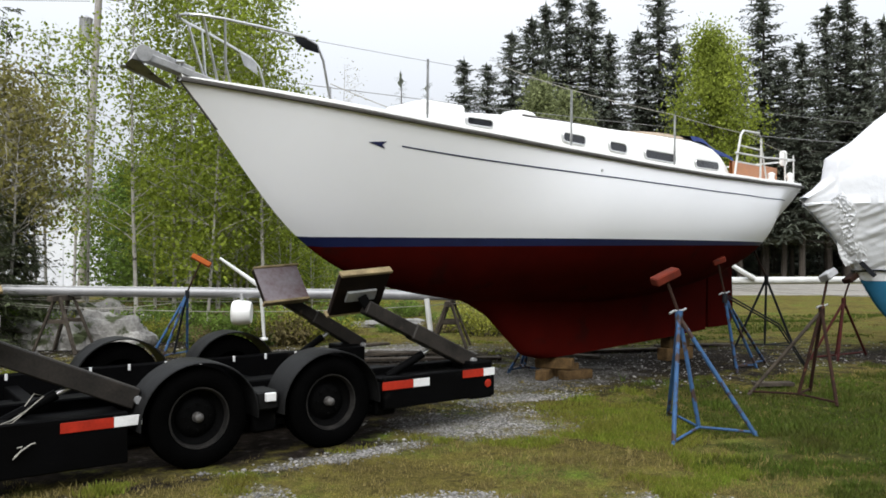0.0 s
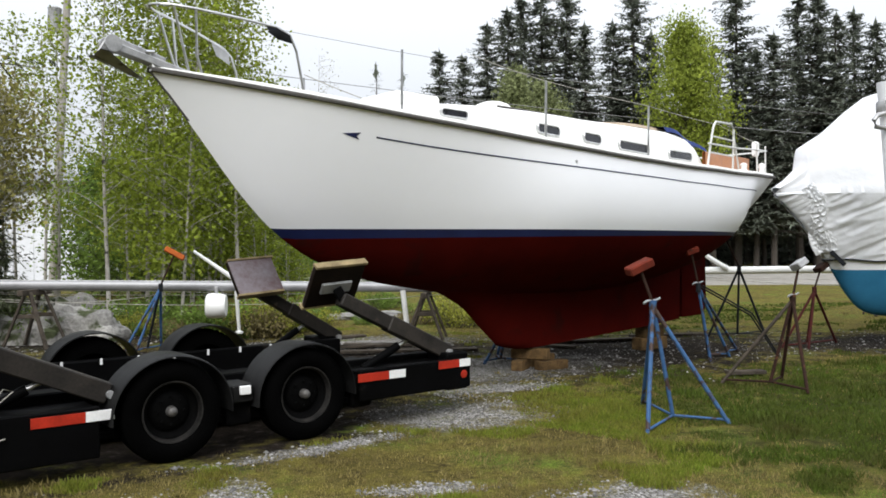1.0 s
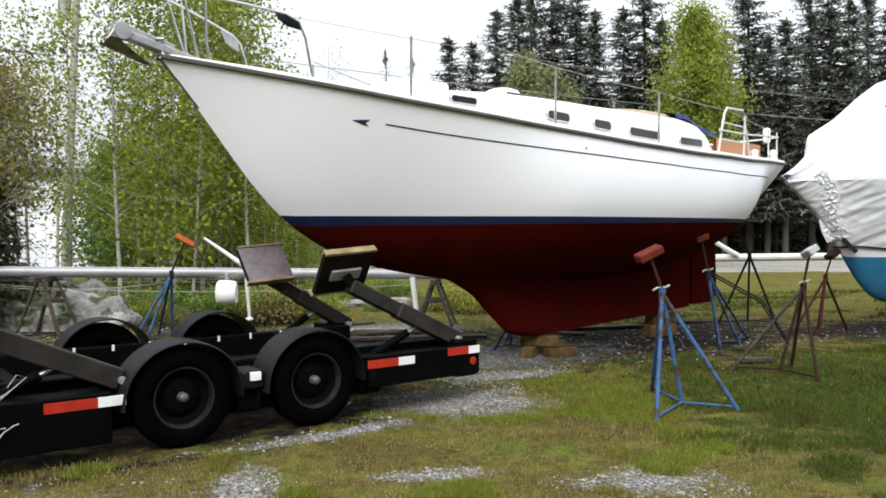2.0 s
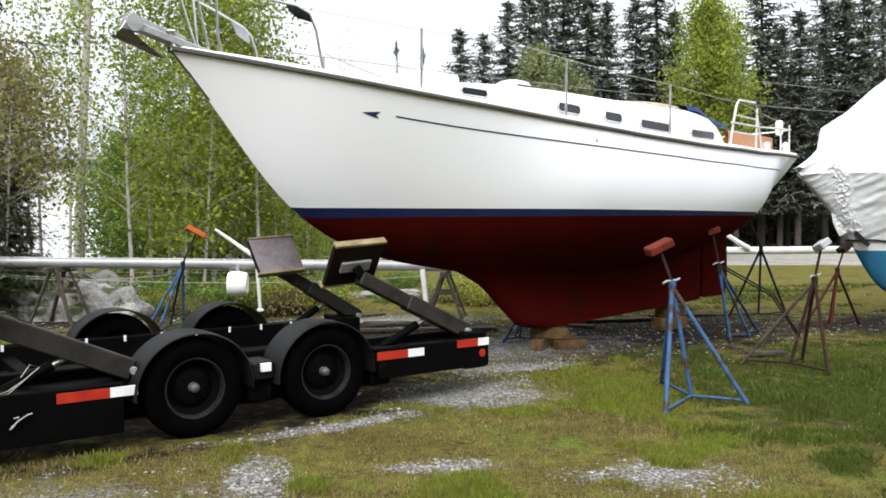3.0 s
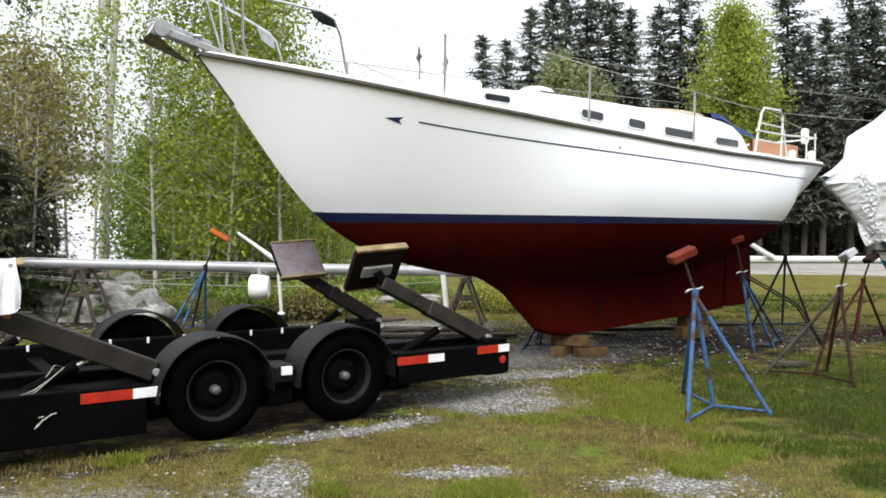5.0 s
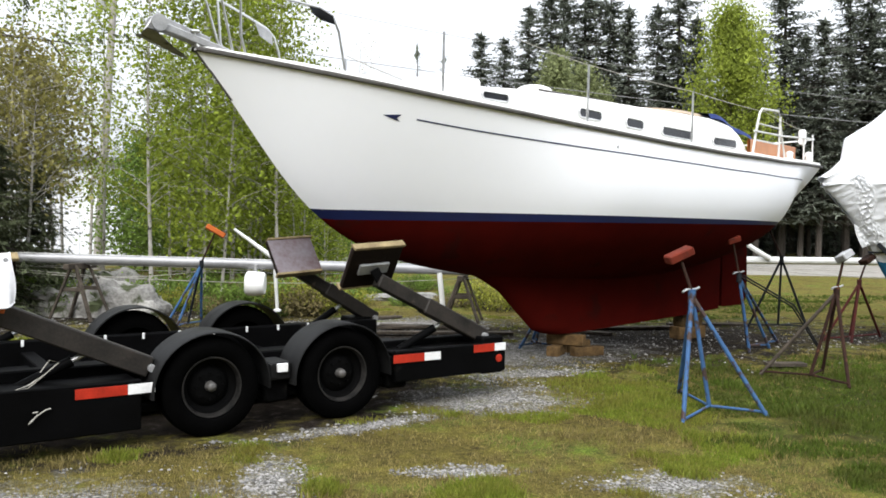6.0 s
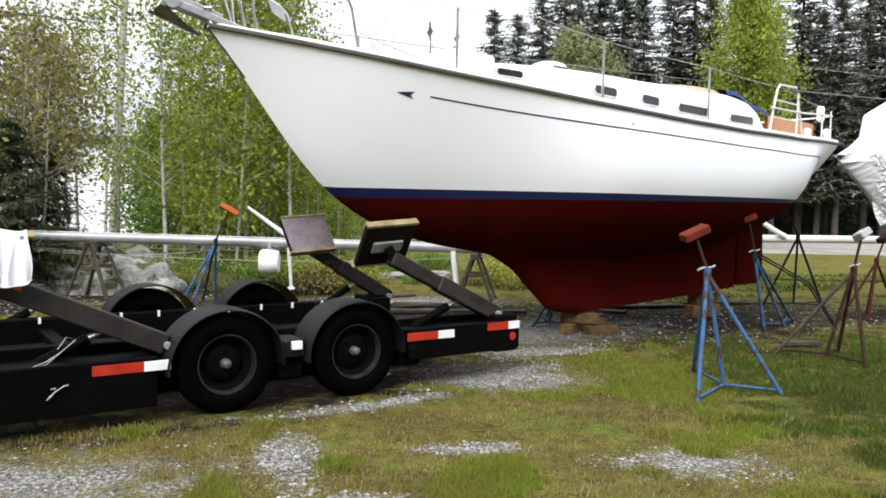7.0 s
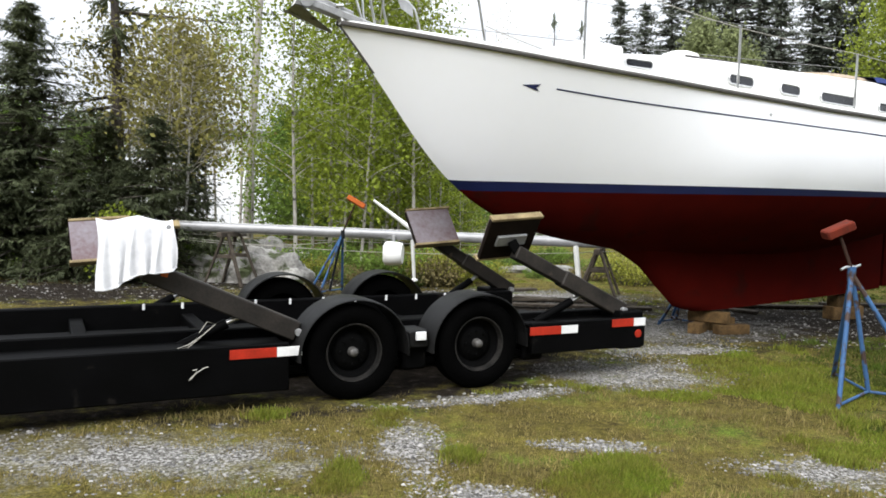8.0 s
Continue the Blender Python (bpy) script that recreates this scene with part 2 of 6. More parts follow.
# ---- mesh helpers ----
class Mesh:
    """Collects vertices and faces for one mesh."""

    def __init__(self):
        self.v, self.f, self.soft = [], [], True

    def grid(self, rows, close=False):
        o, w = len(self.v), len(rows[0])
        for r in rows:
            self.v += [tuple(p) for p in r]
        for i in range(len(rows) - 1):
            for j in range(w if close else w - 1):
                k = (j + 1) % w
                self.f.append((o + i * w + j, o + i * w + k, o + (i + 1) * w + k, o + (i + 1) * w + j))
        return o

    def poly(self, pts):
        o = len(self.v)
        self.v += [tuple(p) for p in pts]
        self.f.append(tuple(range(o, o + len(pts))))

    def tube(self, pts, r, sides=8, r2=None, cap=True):
        pts = [Vector(p) for p in pts]
        rows, up = [], None
        for i, p in enumerate(pts):
            d = (pts[min(i + 1, len(pts) - 1)] - pts[max(i - 1, 0)]).normalized()
            if up is None or abs(up.dot(d)) > 0.95:
                up = Vector((0, 0, 1)) if abs(d.z) < 0.9 else Vector((1, 0, 0))
            a = d.cross(up).normalized()
            b = a.cross(d)
            up = b
            k = r if r2 is None else r + (r2 - r) * i / (len(pts) - 1)
            rows.append([p + a * (k * math.cos(t)) + b * (k * math.sin(t)) for t in (2 * math.pi * j / sides for j in range(sides))])
        self.grid(rows, True)
        if cap:
            self.poly(rows[0][::-1])
            self.poly(rows[-1])
        return self

    def bar(self, p, q, w, h, up=(0, 0, 1), bevel=0.008):
        """A bevelled beam from p to q, w wide, h high."""
        p, q = Vector(p), Vector(q)
        d = (q - p).normalized()
        a = d.cross(Vector(up)).normalized()
        b = a.cross(d)
        e = min(bevel, w / 3, h / 3)
        ring = [(-w / 2 + e, -h / 2), (w / 2 - e, -h / 2), (w / 2, -h / 2 + e), (w / 2, h / 2 - e), (w / 2 - e, h / 2), (-w / 2 + e, h / 2), (-w / 2, h / 2 - e), (-w / 2, -h / 2 + e)]
        rows = []
        for c, k in ((p, 0.0), (p + d * e, 1.0), (q - d * e, 1.0), (q, 0.0)):
            rows.append([c + a * (x if k else x * (1 - 2 * e / w)) + b * (y if k else y * (1 - 2 * e / h)) for x, y in ring])
        self.grid(rows, True)
        self.poly(rows[0][::-1])
        self.poly(rows[-1])
        self.soft = False
        return self

    def box(self, x0, y0, z0, x1, y1, z1, bevel=0.008):
        return self.bar(((x0 + x1) / 2, y0, (z0 + z1) / 2), ((x0 + x1) / 2, y1, (z0 + z1) / 2), x1 - x0, z1 - z0, bevel=bevel)

    def turned(self, c, axis, prof, sides=28):
        """Turned about an axis through c: prof is (along, radius) pairs."""
        ax = Vector(axis).normalized()
        a = ax.orthogonal().normalized()
        b = ax.cross(a)
        c = Vector(c)
        self.grid([[c + ax * h + (a * math.cos(t) + b * math.sin(t)) * r for t in (2 * math.pi * j / sides for j in range(sides))] for h, r in prof], True)
        return self

    def data(self, name, mat, soft=None):
        me = bpy.data.meshes.new(name)
        me.from_pydata(self.v, [], self.f)
        me.materials.append(mat)
        soft = self.soft if soft is None else soft
        bm = bmesh.new()
        bm.from_mesh(me)
        bmesh.ops.recalc_face_normals(bm, faces=bm.faces)
        bm.to_mesh(me)
        bm.free()
        if soft:
            me.shade_smooth()
            me.set_sharp_from_angle(angle=radians(38))
        return me


def part(name, mesh, mat, parent=None, label="", soft=None):
    ob = new(name, mesh.data(name, mat, soft))
    if parent is not None:
        ob.parent = parent
    if label:
        ob["label"] = label
    return ob


def thing(name, m, label, category, group="", kind=""):
    ob = new(name)
    ob.empty_display_size = 0.2
    ob.matrix_basis = m
    return tagged(ob, label, category, group, kind)


def raw(name, verts, faces, mat, smooth=False):
    me = bpy.data.meshes.new(name)
    me.from_pydata(verts, [], faces)
    me.materials.append(mat)
    if smooth:
        me.shade_smooth()
    return me


# ---- ground ----
PATCHES = [(0.62, 8.05, 1.0, 0.75, 22), (-0.55, 6.85, 1.0, 0.16, 32), (1.62, 5.35, 0.55, 0.36, 5), (0.25, 5.6, 0.5, 0.13, 8), (-1.05, 5.3, 0.24, 0.75, 12), (-2.75, 4.75, 1.5, 0.62, 8), (-0.42, 4.5, 0.35, 0.16, 5), (0.7, 10.9, 2.8, 1.3, 22), (-0.6, 14.3, 1.8, 0.9, 5), (1.2, 9.5, 0.8, 0.3, 15)]

# bare soil ovals; the fourth and fifth paint the trailer's shade on the ground
SOIL_AND_SHADE = [(3.6, 12.6, 5.2, 2.6, 30), (-1.2, 12.9, 5.0, 2.8, 8), (9.0, 13.4, 5.0, 1.7, 5), (-1.6, 7.6, 3.4, 1.5, 35), (-3.8, 6.3, 2.6, 1.4, 35), (-7.0, 15.5, 5.5, 3.2, 10), (-8.6, 12.4, 4.0, 2.2, 15)]


def soil_shade_value(x, y):
    """How deep a place lies in the nearest oval of soil and painted shade: above 0 inside."""
    best = -9.0
    for cx, cy, rx, ry, a in SOIL_AND_SHADE:
        c, s = math.cos(radians(a)), math.sin(radians(a))
        u, v = ((x - cx) * c + (y - cy) * s) / rx, (-(x - cx) * s + (y - cy) * c) / ry
        best = max(best, 1 - math.hypot(u, v))
    return best + 0.5 * noise.noise((x * 1.3, y * 1.3, 60)) + 0.35 * noise.noise((x * 3.9, y * 3.9, 61))


def patch_value(x, y):
    """How deep a place lies in the nearest bare gravel patch: above 0 inside."""
    best = -9.0
    for cx, cy, rx, ry, a in PATCHES:
        c, s = math.cos(radians(a)), math.sin(radians(a))
        u, v = ((x - cx) * c + (y - cy) * s) / rx, (-(x - cx) * s + (y - cy) * c) / ry
        best = max(best, 1 - math.hypot(u, v))
    return best + 0.55 * noise.noise((x * 1.5, y * 1.5, 30)) + 0.45 * noise.noise((x * 4.2, y * 4.2, 31))


def ground_height(x, y):
    d = math.hypot(x, y)
    k = min(1.0, max(0.0, (d - 3) / 4))
    return 0.035 * noise.noise((x * 0.35, y * 0.35, 0)) * k + 0.012 * noise.noise((x * 1.7, y * 1.7, 5)) + max(0.0, d - 40) * 0.004


def make_ground():
    m = Mesh()
    xs = [-600, -250, -120, -60, -35, -22] + [-16 + 0.25 * i for i in range(129)] + [22, 35, 60, 120, 250, 600]
    ys = [-60, -25, -10, -4] + [0.25 * i for i in range(97)] + [27, 32, 40, 55, 80, 130, 250, 700]
    m.grid([[(x, y, ground_height(x, y)) for x in xs] for y in ys])
    mat = bpy.data.materials.new("grass_and_gravel")
    mat.use_nodes = True
    n, l = mat.node_tree.nodes, mat.node_tree.links
    geo = n.new("ShaderNodeNewGeometry")

    def noisy(scale, detail=6, rough=0.6):
        t = n.new("ShaderNodeTexNoise")
        t.inputs["Scale"].default_value, t.inputs["Detail"].default_value, t.inputs["Roughness"].default_value = scale, detail, rough
        l.new(geo.outputs["Position"], t.inputs["Vector"])
        return t.outputs["Fac"]

    def ramp(src, *stops):
        r = n.new("ShaderNodeValToRGB")
        while len(r.color_ramp.elements) < len(stops):
            r.color_ramp.elements.new(0.5)
        for e, (p, c) in zip(r.color_ramp.elements, stops):
            e.position, e.color = p, (*c, 1)
        l.new(src, r.inputs["Fac"])
        return r.outputs["Color"]

    def maths(op, a, b=None):
        t = n.new("ShaderNodeMath")
        t.operation = op
        for i, v in enumerate((a, b)):
            if v is not None:
                if isinstance(v, (int, float)):
                    t.inputs[i].default_value = v
                else:
                    l.new(v, t.inputs[i])
        return t.outputs[0]

    def mix(f, a, b):
        t = n.new("ShaderNodeMixRGB")
        for s, v in zip(("Fac", "Color1", "Color2"), (f, a, b)):
            l.new(v, t.inputs[s])
        return t.outputs["Color"]

    grass = ramp(noisy(0.9), (0.32, (0.070, 0.056, 0.016)), (0.5, (0.150, 0.132, 0.030)), (0.66, (0.100, 0.158, 0.020)))
    dry = ramp(noisy(16, 8, 0.75), (0.40, (0.016, 0.012, 0.006)), (0.62, (0.130, 0.106, 0.038)))
    half = n.new("ShaderNodeMixRGB")
    l.new(ramp(noisy(4.5, 8, 0.7), (0.36, (0.1, 0.1, 0.1)), (0.62, (0.85, 0.85, 0.85))), half.inputs["Fac"])
    l.new(grass, half.inputs["Color1"])
    l.new(dry, half.inputs["Color2"])
    meadow = ramp(noisy(2.2, 8, 0.7), (0.36, (0.010, 0.012, 0.004)), (0.52, (0.025, 0.033, 0.007)), (0.66, (0.050, 0.070, 0.011)))
    gravel = ramp(noisy(34, 10, 0.8), (0.42, (0.030, 0.026, 0.021)), (0.5, (0.15, 0.142, 0.13)), (0.58, (0.45, 0.44, 0.42)))
    # soil tone, darkened further to hold the shade under trailer and yacht
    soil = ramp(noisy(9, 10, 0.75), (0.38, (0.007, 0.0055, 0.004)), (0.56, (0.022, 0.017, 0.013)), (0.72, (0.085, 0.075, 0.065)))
    sep = n.new("ShaderNodeSeparateXYZ")
    l.new(geo.outputs["Position"], sep.inputs[0])
    wob = maths("MULTIPLY", maths("SUBTRACT", noisy(2.6, 10, 0.75), 0.5), 3.2)

    def oval(cx, cy, rx, ry, a):
        c, s = math.cos(radians(a)), math.sin(radians(a))
        dx, dy = maths("SUBTRACT", sep.outputs["X"], cx), maths("SUBTRACT", sep.outputs["Y"], cy)
        u = maths("ADD", maths("MULTIPLY", dx, c / rx), maths("MULTIPLY", dy, s / rx))
        v = maths("ADD", maths("MULTIPLY", dx, -s / ry), maths("MULTIPLY", dy, c / ry))
        return maths("SUBTRACT", 1.0, maths("SQRT", maths("ADD", maths("MULTIPLY", u, u), maths("MULTIPLY", v, v))))

    bare = None
    for p in PATCHES:
        o = oval(*p)
        bare = o if bare is None else maths("MAXIMUM", bare, o)
    bare = ramp(maths("ADD", bare, wob), (-0.0, (0, 0, 0)), (0.8, (0.95, 0.95, 0.95)))
    # mask of bare soil and of the shade painted under the trailer
    dirt_and_shade = None
    for p in SOIL_AND_SHADE:
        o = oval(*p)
        dirt_and_shade = o if dirt_and_shade is None else maths("MAXIMUM", dirt_and_shade, o)
    dirt_and_shade = ramp(maths("ADD", dirt_and_shade, wob), (0.0, (0, 0, 0)), (0.5, (1, 1, 1)))
    road = ramp(maths("ADD", oval(30, 37.5, 60, 6.5, -6), maths("MULTIPLY", wob, 0.15)), (0.0, (0, 0, 0)), (0.06, (1, 1, 1)))
    roadcol = ramp(noisy(1.2, 8), (0.3, (0.20, 0.185, 0.16)), (0.7, (0.30, 0.285, 0.26)))
    fine = n.new("ShaderNodeMixRGB")
    fine.blend_type = "MULTIPLY"
    fine.inputs["Fac"].default_value = 1.0
    l.new(half.outputs["Color"], fine.inputs["Color1"])
    l.new(ramp(noisy(55, 6, 0.8), (0.36, (0.35, 0.33, 0.30)), (0.52, (1.0, 1.0, 1.0)), (0.66, (1.9, 1.8, 1.5))), fine.inputs["Color2"])
    rich = ramp(maths("ADD", oval(6.2, 7.2, 4.4, 4.2, 0), maths("MULTIPLY", wob, 0.6)), (0.0, (0, 0, 0)), (0.5, (0.9, 0.9, 0.9)))
    col = mix(rich, fine.outputs["Color"], meadow)
    col = mix(dirt_and_shade, col, soil)
    col = mix(bare, col, gravel)
    col = mix(road, col, roadcol)
    bs = n["Principled BSDF"]
    l.new(col, bs.inputs["Base Color"])
    bs.inputs["Roughness"].default_value, bs.inputs["Specular IOR Level"].default_value = 0.95, 0.05
    bp = n.new("ShaderNodeBump")
    bp.inputs["Strength"].default_value, bp.inputs["Distance"].default_value = 0.8, 0.03
    l.new(maths("ADD", noisy(28, 10, 0.8), noisy(7, 6)), bp.inputs["Height"])
    l.new(bp.outputs["Normal"], bs.inputs["Normal"])
    tagged(part("ground", m, mat), "patchy grass, bare soil and grey gravel, with painted shade under the trailer", "ground", kind="structure")


make_ground()


# ---- the sailing boat ----
BOAT = pose(-2.2533, 7.6, 0, 0, 0, 39.5)
S_MAX = 10.45


def curve(xs, ys):
    """A smooth curve through the knots."""
    xs, ys = np.array(xs, float), np.array(ys, float)
    g = np.linspace(xs[0], xs[-1], 400)
    v = np.interp(g, xs, ys)
    w = 21
    pad = np.r_[2 * v[0] - v[w:0:-1], v, 2 * v[-1] - v[-2:-w - 2:-1]]
    k = np.ones(w) / w
    v = np.convolve(np.convolve(pad, k, "same"), k, "same")[w:-w]
    return lambda s: float(np.interp(s, g, v))


sheer_z = curve([0, 0.64, 1.18, 1.64, 2.23, 2.86, 3.57, 4.36, 5.33, 6.53, 8.27, 10.45], [3.33, 3.235, 3.155, 3.09, 3.02, 2.952, 2.885, 2.82, 2.762, 2.722, 2.728, 2.82])
cove_z = curve([0, 0.64, 1.18, 1.64, 2.23, 2.86, 3.57, 4.36, 5.33, 6.53, 8.27, 10.45], [3.074, 2.979, 2.899, 2.834, 2.764, 2.697, 2.645, 2.596, 2.559, 2.522, 2.508, 2.56])
beam_half = curve([0, 0.5, 1.5, 3, 4.5, 6, 7.5, 9, 10.45], [0.02, 0.29, 0.77, 1.22, 1.5, 1.62, 1.6, 1.4, 1.02])
canoe_z = curve([0, 0.3, 0.8, 1.17, 1.5, 1.86, 2.55, 3.06, 3.7, 5, 6, 7, 8, 8.8, 9.4, 9.9, 10.45], [3.31, 3.0, 2.33, 1.91, 1.68, 1.48, 1.28, 1.2, 1.1, 1.03, 1.0, 1.03, 1.14, 1.32, 1.5, 1.66, 1.86])
fullness = curve([0, 0.8, 1.5, 2.6, 4, 5, 6, 7, 8, 9, 10.45], [1.0, 0.9, 0.78, 0.58, 0.42, 0.36, 0.33, 0.34, 0.38, 0.43, 0.42])
BOOT = 1.872


def boot_low(s):
    return BOOT - 0.115 + 0.075 * min(1, s / 10)


def hull_point(s, z, side):
    zc, zs = canoe_z(s), sheer_z(s)
    t = min(1, max(0, (z - zc) / max(0.02, zs - zc)))
    mid = min(1, max(0, (s - 2.4) / 2.4)) * min(1, max(0, (10.2 - s) / 1.6))
    mid = mid * mid * (3 - 2 * mid)
    w = beam_half(s) * ((1 - mid) * t ** fullness(s) + mid * (1 - (1 - t) ** 3.2) ** 0.72)
    rake = 0.62 * min(1, max(0, (s - 8.4) / 2.05)) ** 1.5
    return (s - rake * (zs - z), side * w, z)


def band(z0, z1, n, bottom=False):
    """A strip of the hull's skin between two heights, right round from one rail to the other."""
    m = Mesh()
    st = [0.012 * S_MAX * i ** 1.0 for i in range(0, 84)]
    st = [s for s in st if s < S_MAX] + [S_MAX]
    for side in (-1, 1):
        rows = []
        for s in st:
            a, b = max(z0(s), canoe_z(s)), max(z1(s), canoe_z(s))
            rows.append([hull_point(s, a + (b - a) * (j / n) ** (2.2 if bottom else 1), side) for j in range(n + 1)])
        m.grid(rows)
    last = [hull_point(S_MAX, max(z0(S_MAX), canoe_z(S_MAX)) * (1 - j / n) + max(z1(S_MAX), canoe_z(S_MAX)) * j / n, 1) for j in range(n + 1)]
    m.grid([last, [(x, -y, z) for x, y, z in last]])
    return m


def make_sailboat():
    boat = thing("sailboat", BOAT, "white sailing yacht, navy stripe, red bottom, propped ashore without mast", "sailboat")
    part("topside_hull", band(lambda s: BOOT, sheer_z, 14), GEL, boat, "glossy white gelcoat topsides")
    part("boot_stripe", band(boot_low, lambda s: BOOT, 2), NAVY, boat, "navy blue boot stripe")
    part("hull_bottom", band(canoe_z, boot_low, 12, True), ANTIFOUL, boat, "dull red antifouling bottom")
    # full keel, narrow at its foot
    m = Mesh()
    lead = lambda z: np.interp(z, [0.0, 0.08, 0.36, 0.65, 0.85, 1.0, 1.15], [4.95, 4.62, 4.30, 3.98, 3.62, 3.1, 2.6])
    rows = []
    for j in range(25):
        z = 1.15 * j / 24
        a, b = lead(z), 9.08 + 0.02 * z
        th = 0.13 + 0.10 * z ** 2
        ring = []
        for side in (1, -1):
            for i in (range(17) if side > 0 else range(15, 0, -1)):
                u = (1 - math.cos(math.pi * i / 16)) / 2
                s = a + (b - a) * u
                w = th * min(1, (u / 0.10)) ** 0.5 * (1 - max(0, (u - 0.6) / 0.4) ** 1.5 * 0.75)
                ring.append((s, side * w, 0.30 + z + 0.035 * (s - 4.9)))
        rows.append(ring)
    m.grid(rows, True)
    m.poly(rows[0])
    part("keel", m, ANTIFOUL, boat, "long red keel resting on timber blocks")
    m = Mesh()
    rows = []
    for j in range(9):
        z = 0.47 + 1.35 * j / 8
        a, b = 9.12, 9.98 - 0.05 * j / 8 - (0.12 if j == 0 else 0)
        rows.append([(a, 0.035, z), (a + 0.15, 0.05, z), (b - 0.2, 0.03, z), (b, 0.008, z), (b, -0.008, z), (b - 0.2, -0.03, z), (a + 0.15, -0.05, z), (a, -0.035, z)])
    m.grid(rows, True)
    m.poly(rows[0])
    m.poly(rows[-1])
    part("rudder", m, ANTIFOUL, boat, "red rudder blade")
    # rub rail and toe rail, both sides
    for side in (-1, 1):
        rows = []
        white = []
        for i in range(91):
            s = S_MAX * i / 90
            x, y, z = hull_point(s, sheer_z(s), side)
            o = side * 0.035
            rows.append([(x, y - o * 0.5, z - 0.022), (x, y + o * 0.8, z - 0.02), (x, y + o, z - 0.002), (x, y + o * 0.8, z + 0.018), (x, y - o * 0.5, z + 0.02)])
            h = 0.02 + 0.025 * min(1, s / 0.9)
            white.append([(x, y - o * 0.3, z + 0.02), (x, y - o * 0.5, z + 0.02 + h * 0.8), (x, y - o * 1.0, z + 0.02 + h), (x, y - o * 2.2, z + 0.02 + h), (x, y - o * 2.6, z + 0.01)])
        m = Mesh()
        m.grid(rows)
        part("rub_rail", m, RAILWOOD, boat, "grey weathered rub rail")
        m = Mesh()
        m.grid(white)
        part("toe_rail", m, DECK, boat, "white moulded toe rail")
    m = Mesh()
    rows = []
    for k in range(13):
        z = 3.31 - 0.42 * k / 12
        s = min((abs(canoe_z(q / 200) - z), q / 200) for q in range(0, 260))[1]
        rows.append([(s + 0.014, hull_point(s + 0.014, z, 1)[1] + 0.004, z), (s - 0.002, 0.006, z), (s - 0.002, -0.006, z), (s + 0.014, -hull_point(s + 0.014, z, 1)[1] - 0.004, z)])
    m.grid(rows)
    part("stem_band", m, RAILWOOD, boat, "dark stem band under the bow")
    # deck with camber
    m = Mesh()
    rows = []
    for i in range(61):
        s = S_MAX * i / 60
        x, y, z = hull_point(s, sheer_z(s), 1)
        rows.append([(x, y * k, z + 0.015 + 0.07 * (1 - k * k) * min(1, y)) for k in (-1, -0.75, -0.5, -0.25, 0, 0.25, 0.5, 0.75, 1)])
    m.grid(rows)
    part("deck", m, DECK, boat)
    # cabin trunk: rounded, higher forward step and coach roof
    cab_w = lambda s: beam_half(s) - 0.40 - 0.25 * max(0, (3.6 - s) / 1.2)
    cab_h = curve([2.35, 2.6, 3.2, 4.0, 4.4, 6.5, 7.2, 7.6, 7.95], [0.05, 0.24, 0.34, 0.42, 0.45, 0.535, 0.54, 0.47, 0.14])
    m = Mesh()
    rows = []
    for i in range(62):
        s = 2.35 + (7.95 - 2.35) * i / 61
        w, h, z = cab_w(s), cab_h(s), sheer_z(s) + 0.03
        rows.append([(s, side * w * a, z + h * b) for side, a, b in [(-1, 1, 0), (-1, 0.985, 0.5), (-1, 0.96, 0.8), (-1, 0.9, 0.95), (-1, 0.75, 1.04), (-1, 0.4, 1.13), (1, 0, 1.16), (1, 0.4, 1.13), (1, 0.75, 1.04), (1, 0.9, 0.95), (1, 0.96, 0.8), (1, 0.985, 0.5), (1, 1, 0)]])
    m.grid(rows)
    m.poly(rows[-1])
    part("cabin", m, DECK, boat, "white moulded cabin trunk")
    return boat, cab_w, cab_h


sailboat, cab_w, cab_h = make_sailboat()


# ---- the hydraulic boat trailer ----
TRAILER = pose(-0.773, 7.09, 0, 0, 0, 34.9)
TW = 2.5


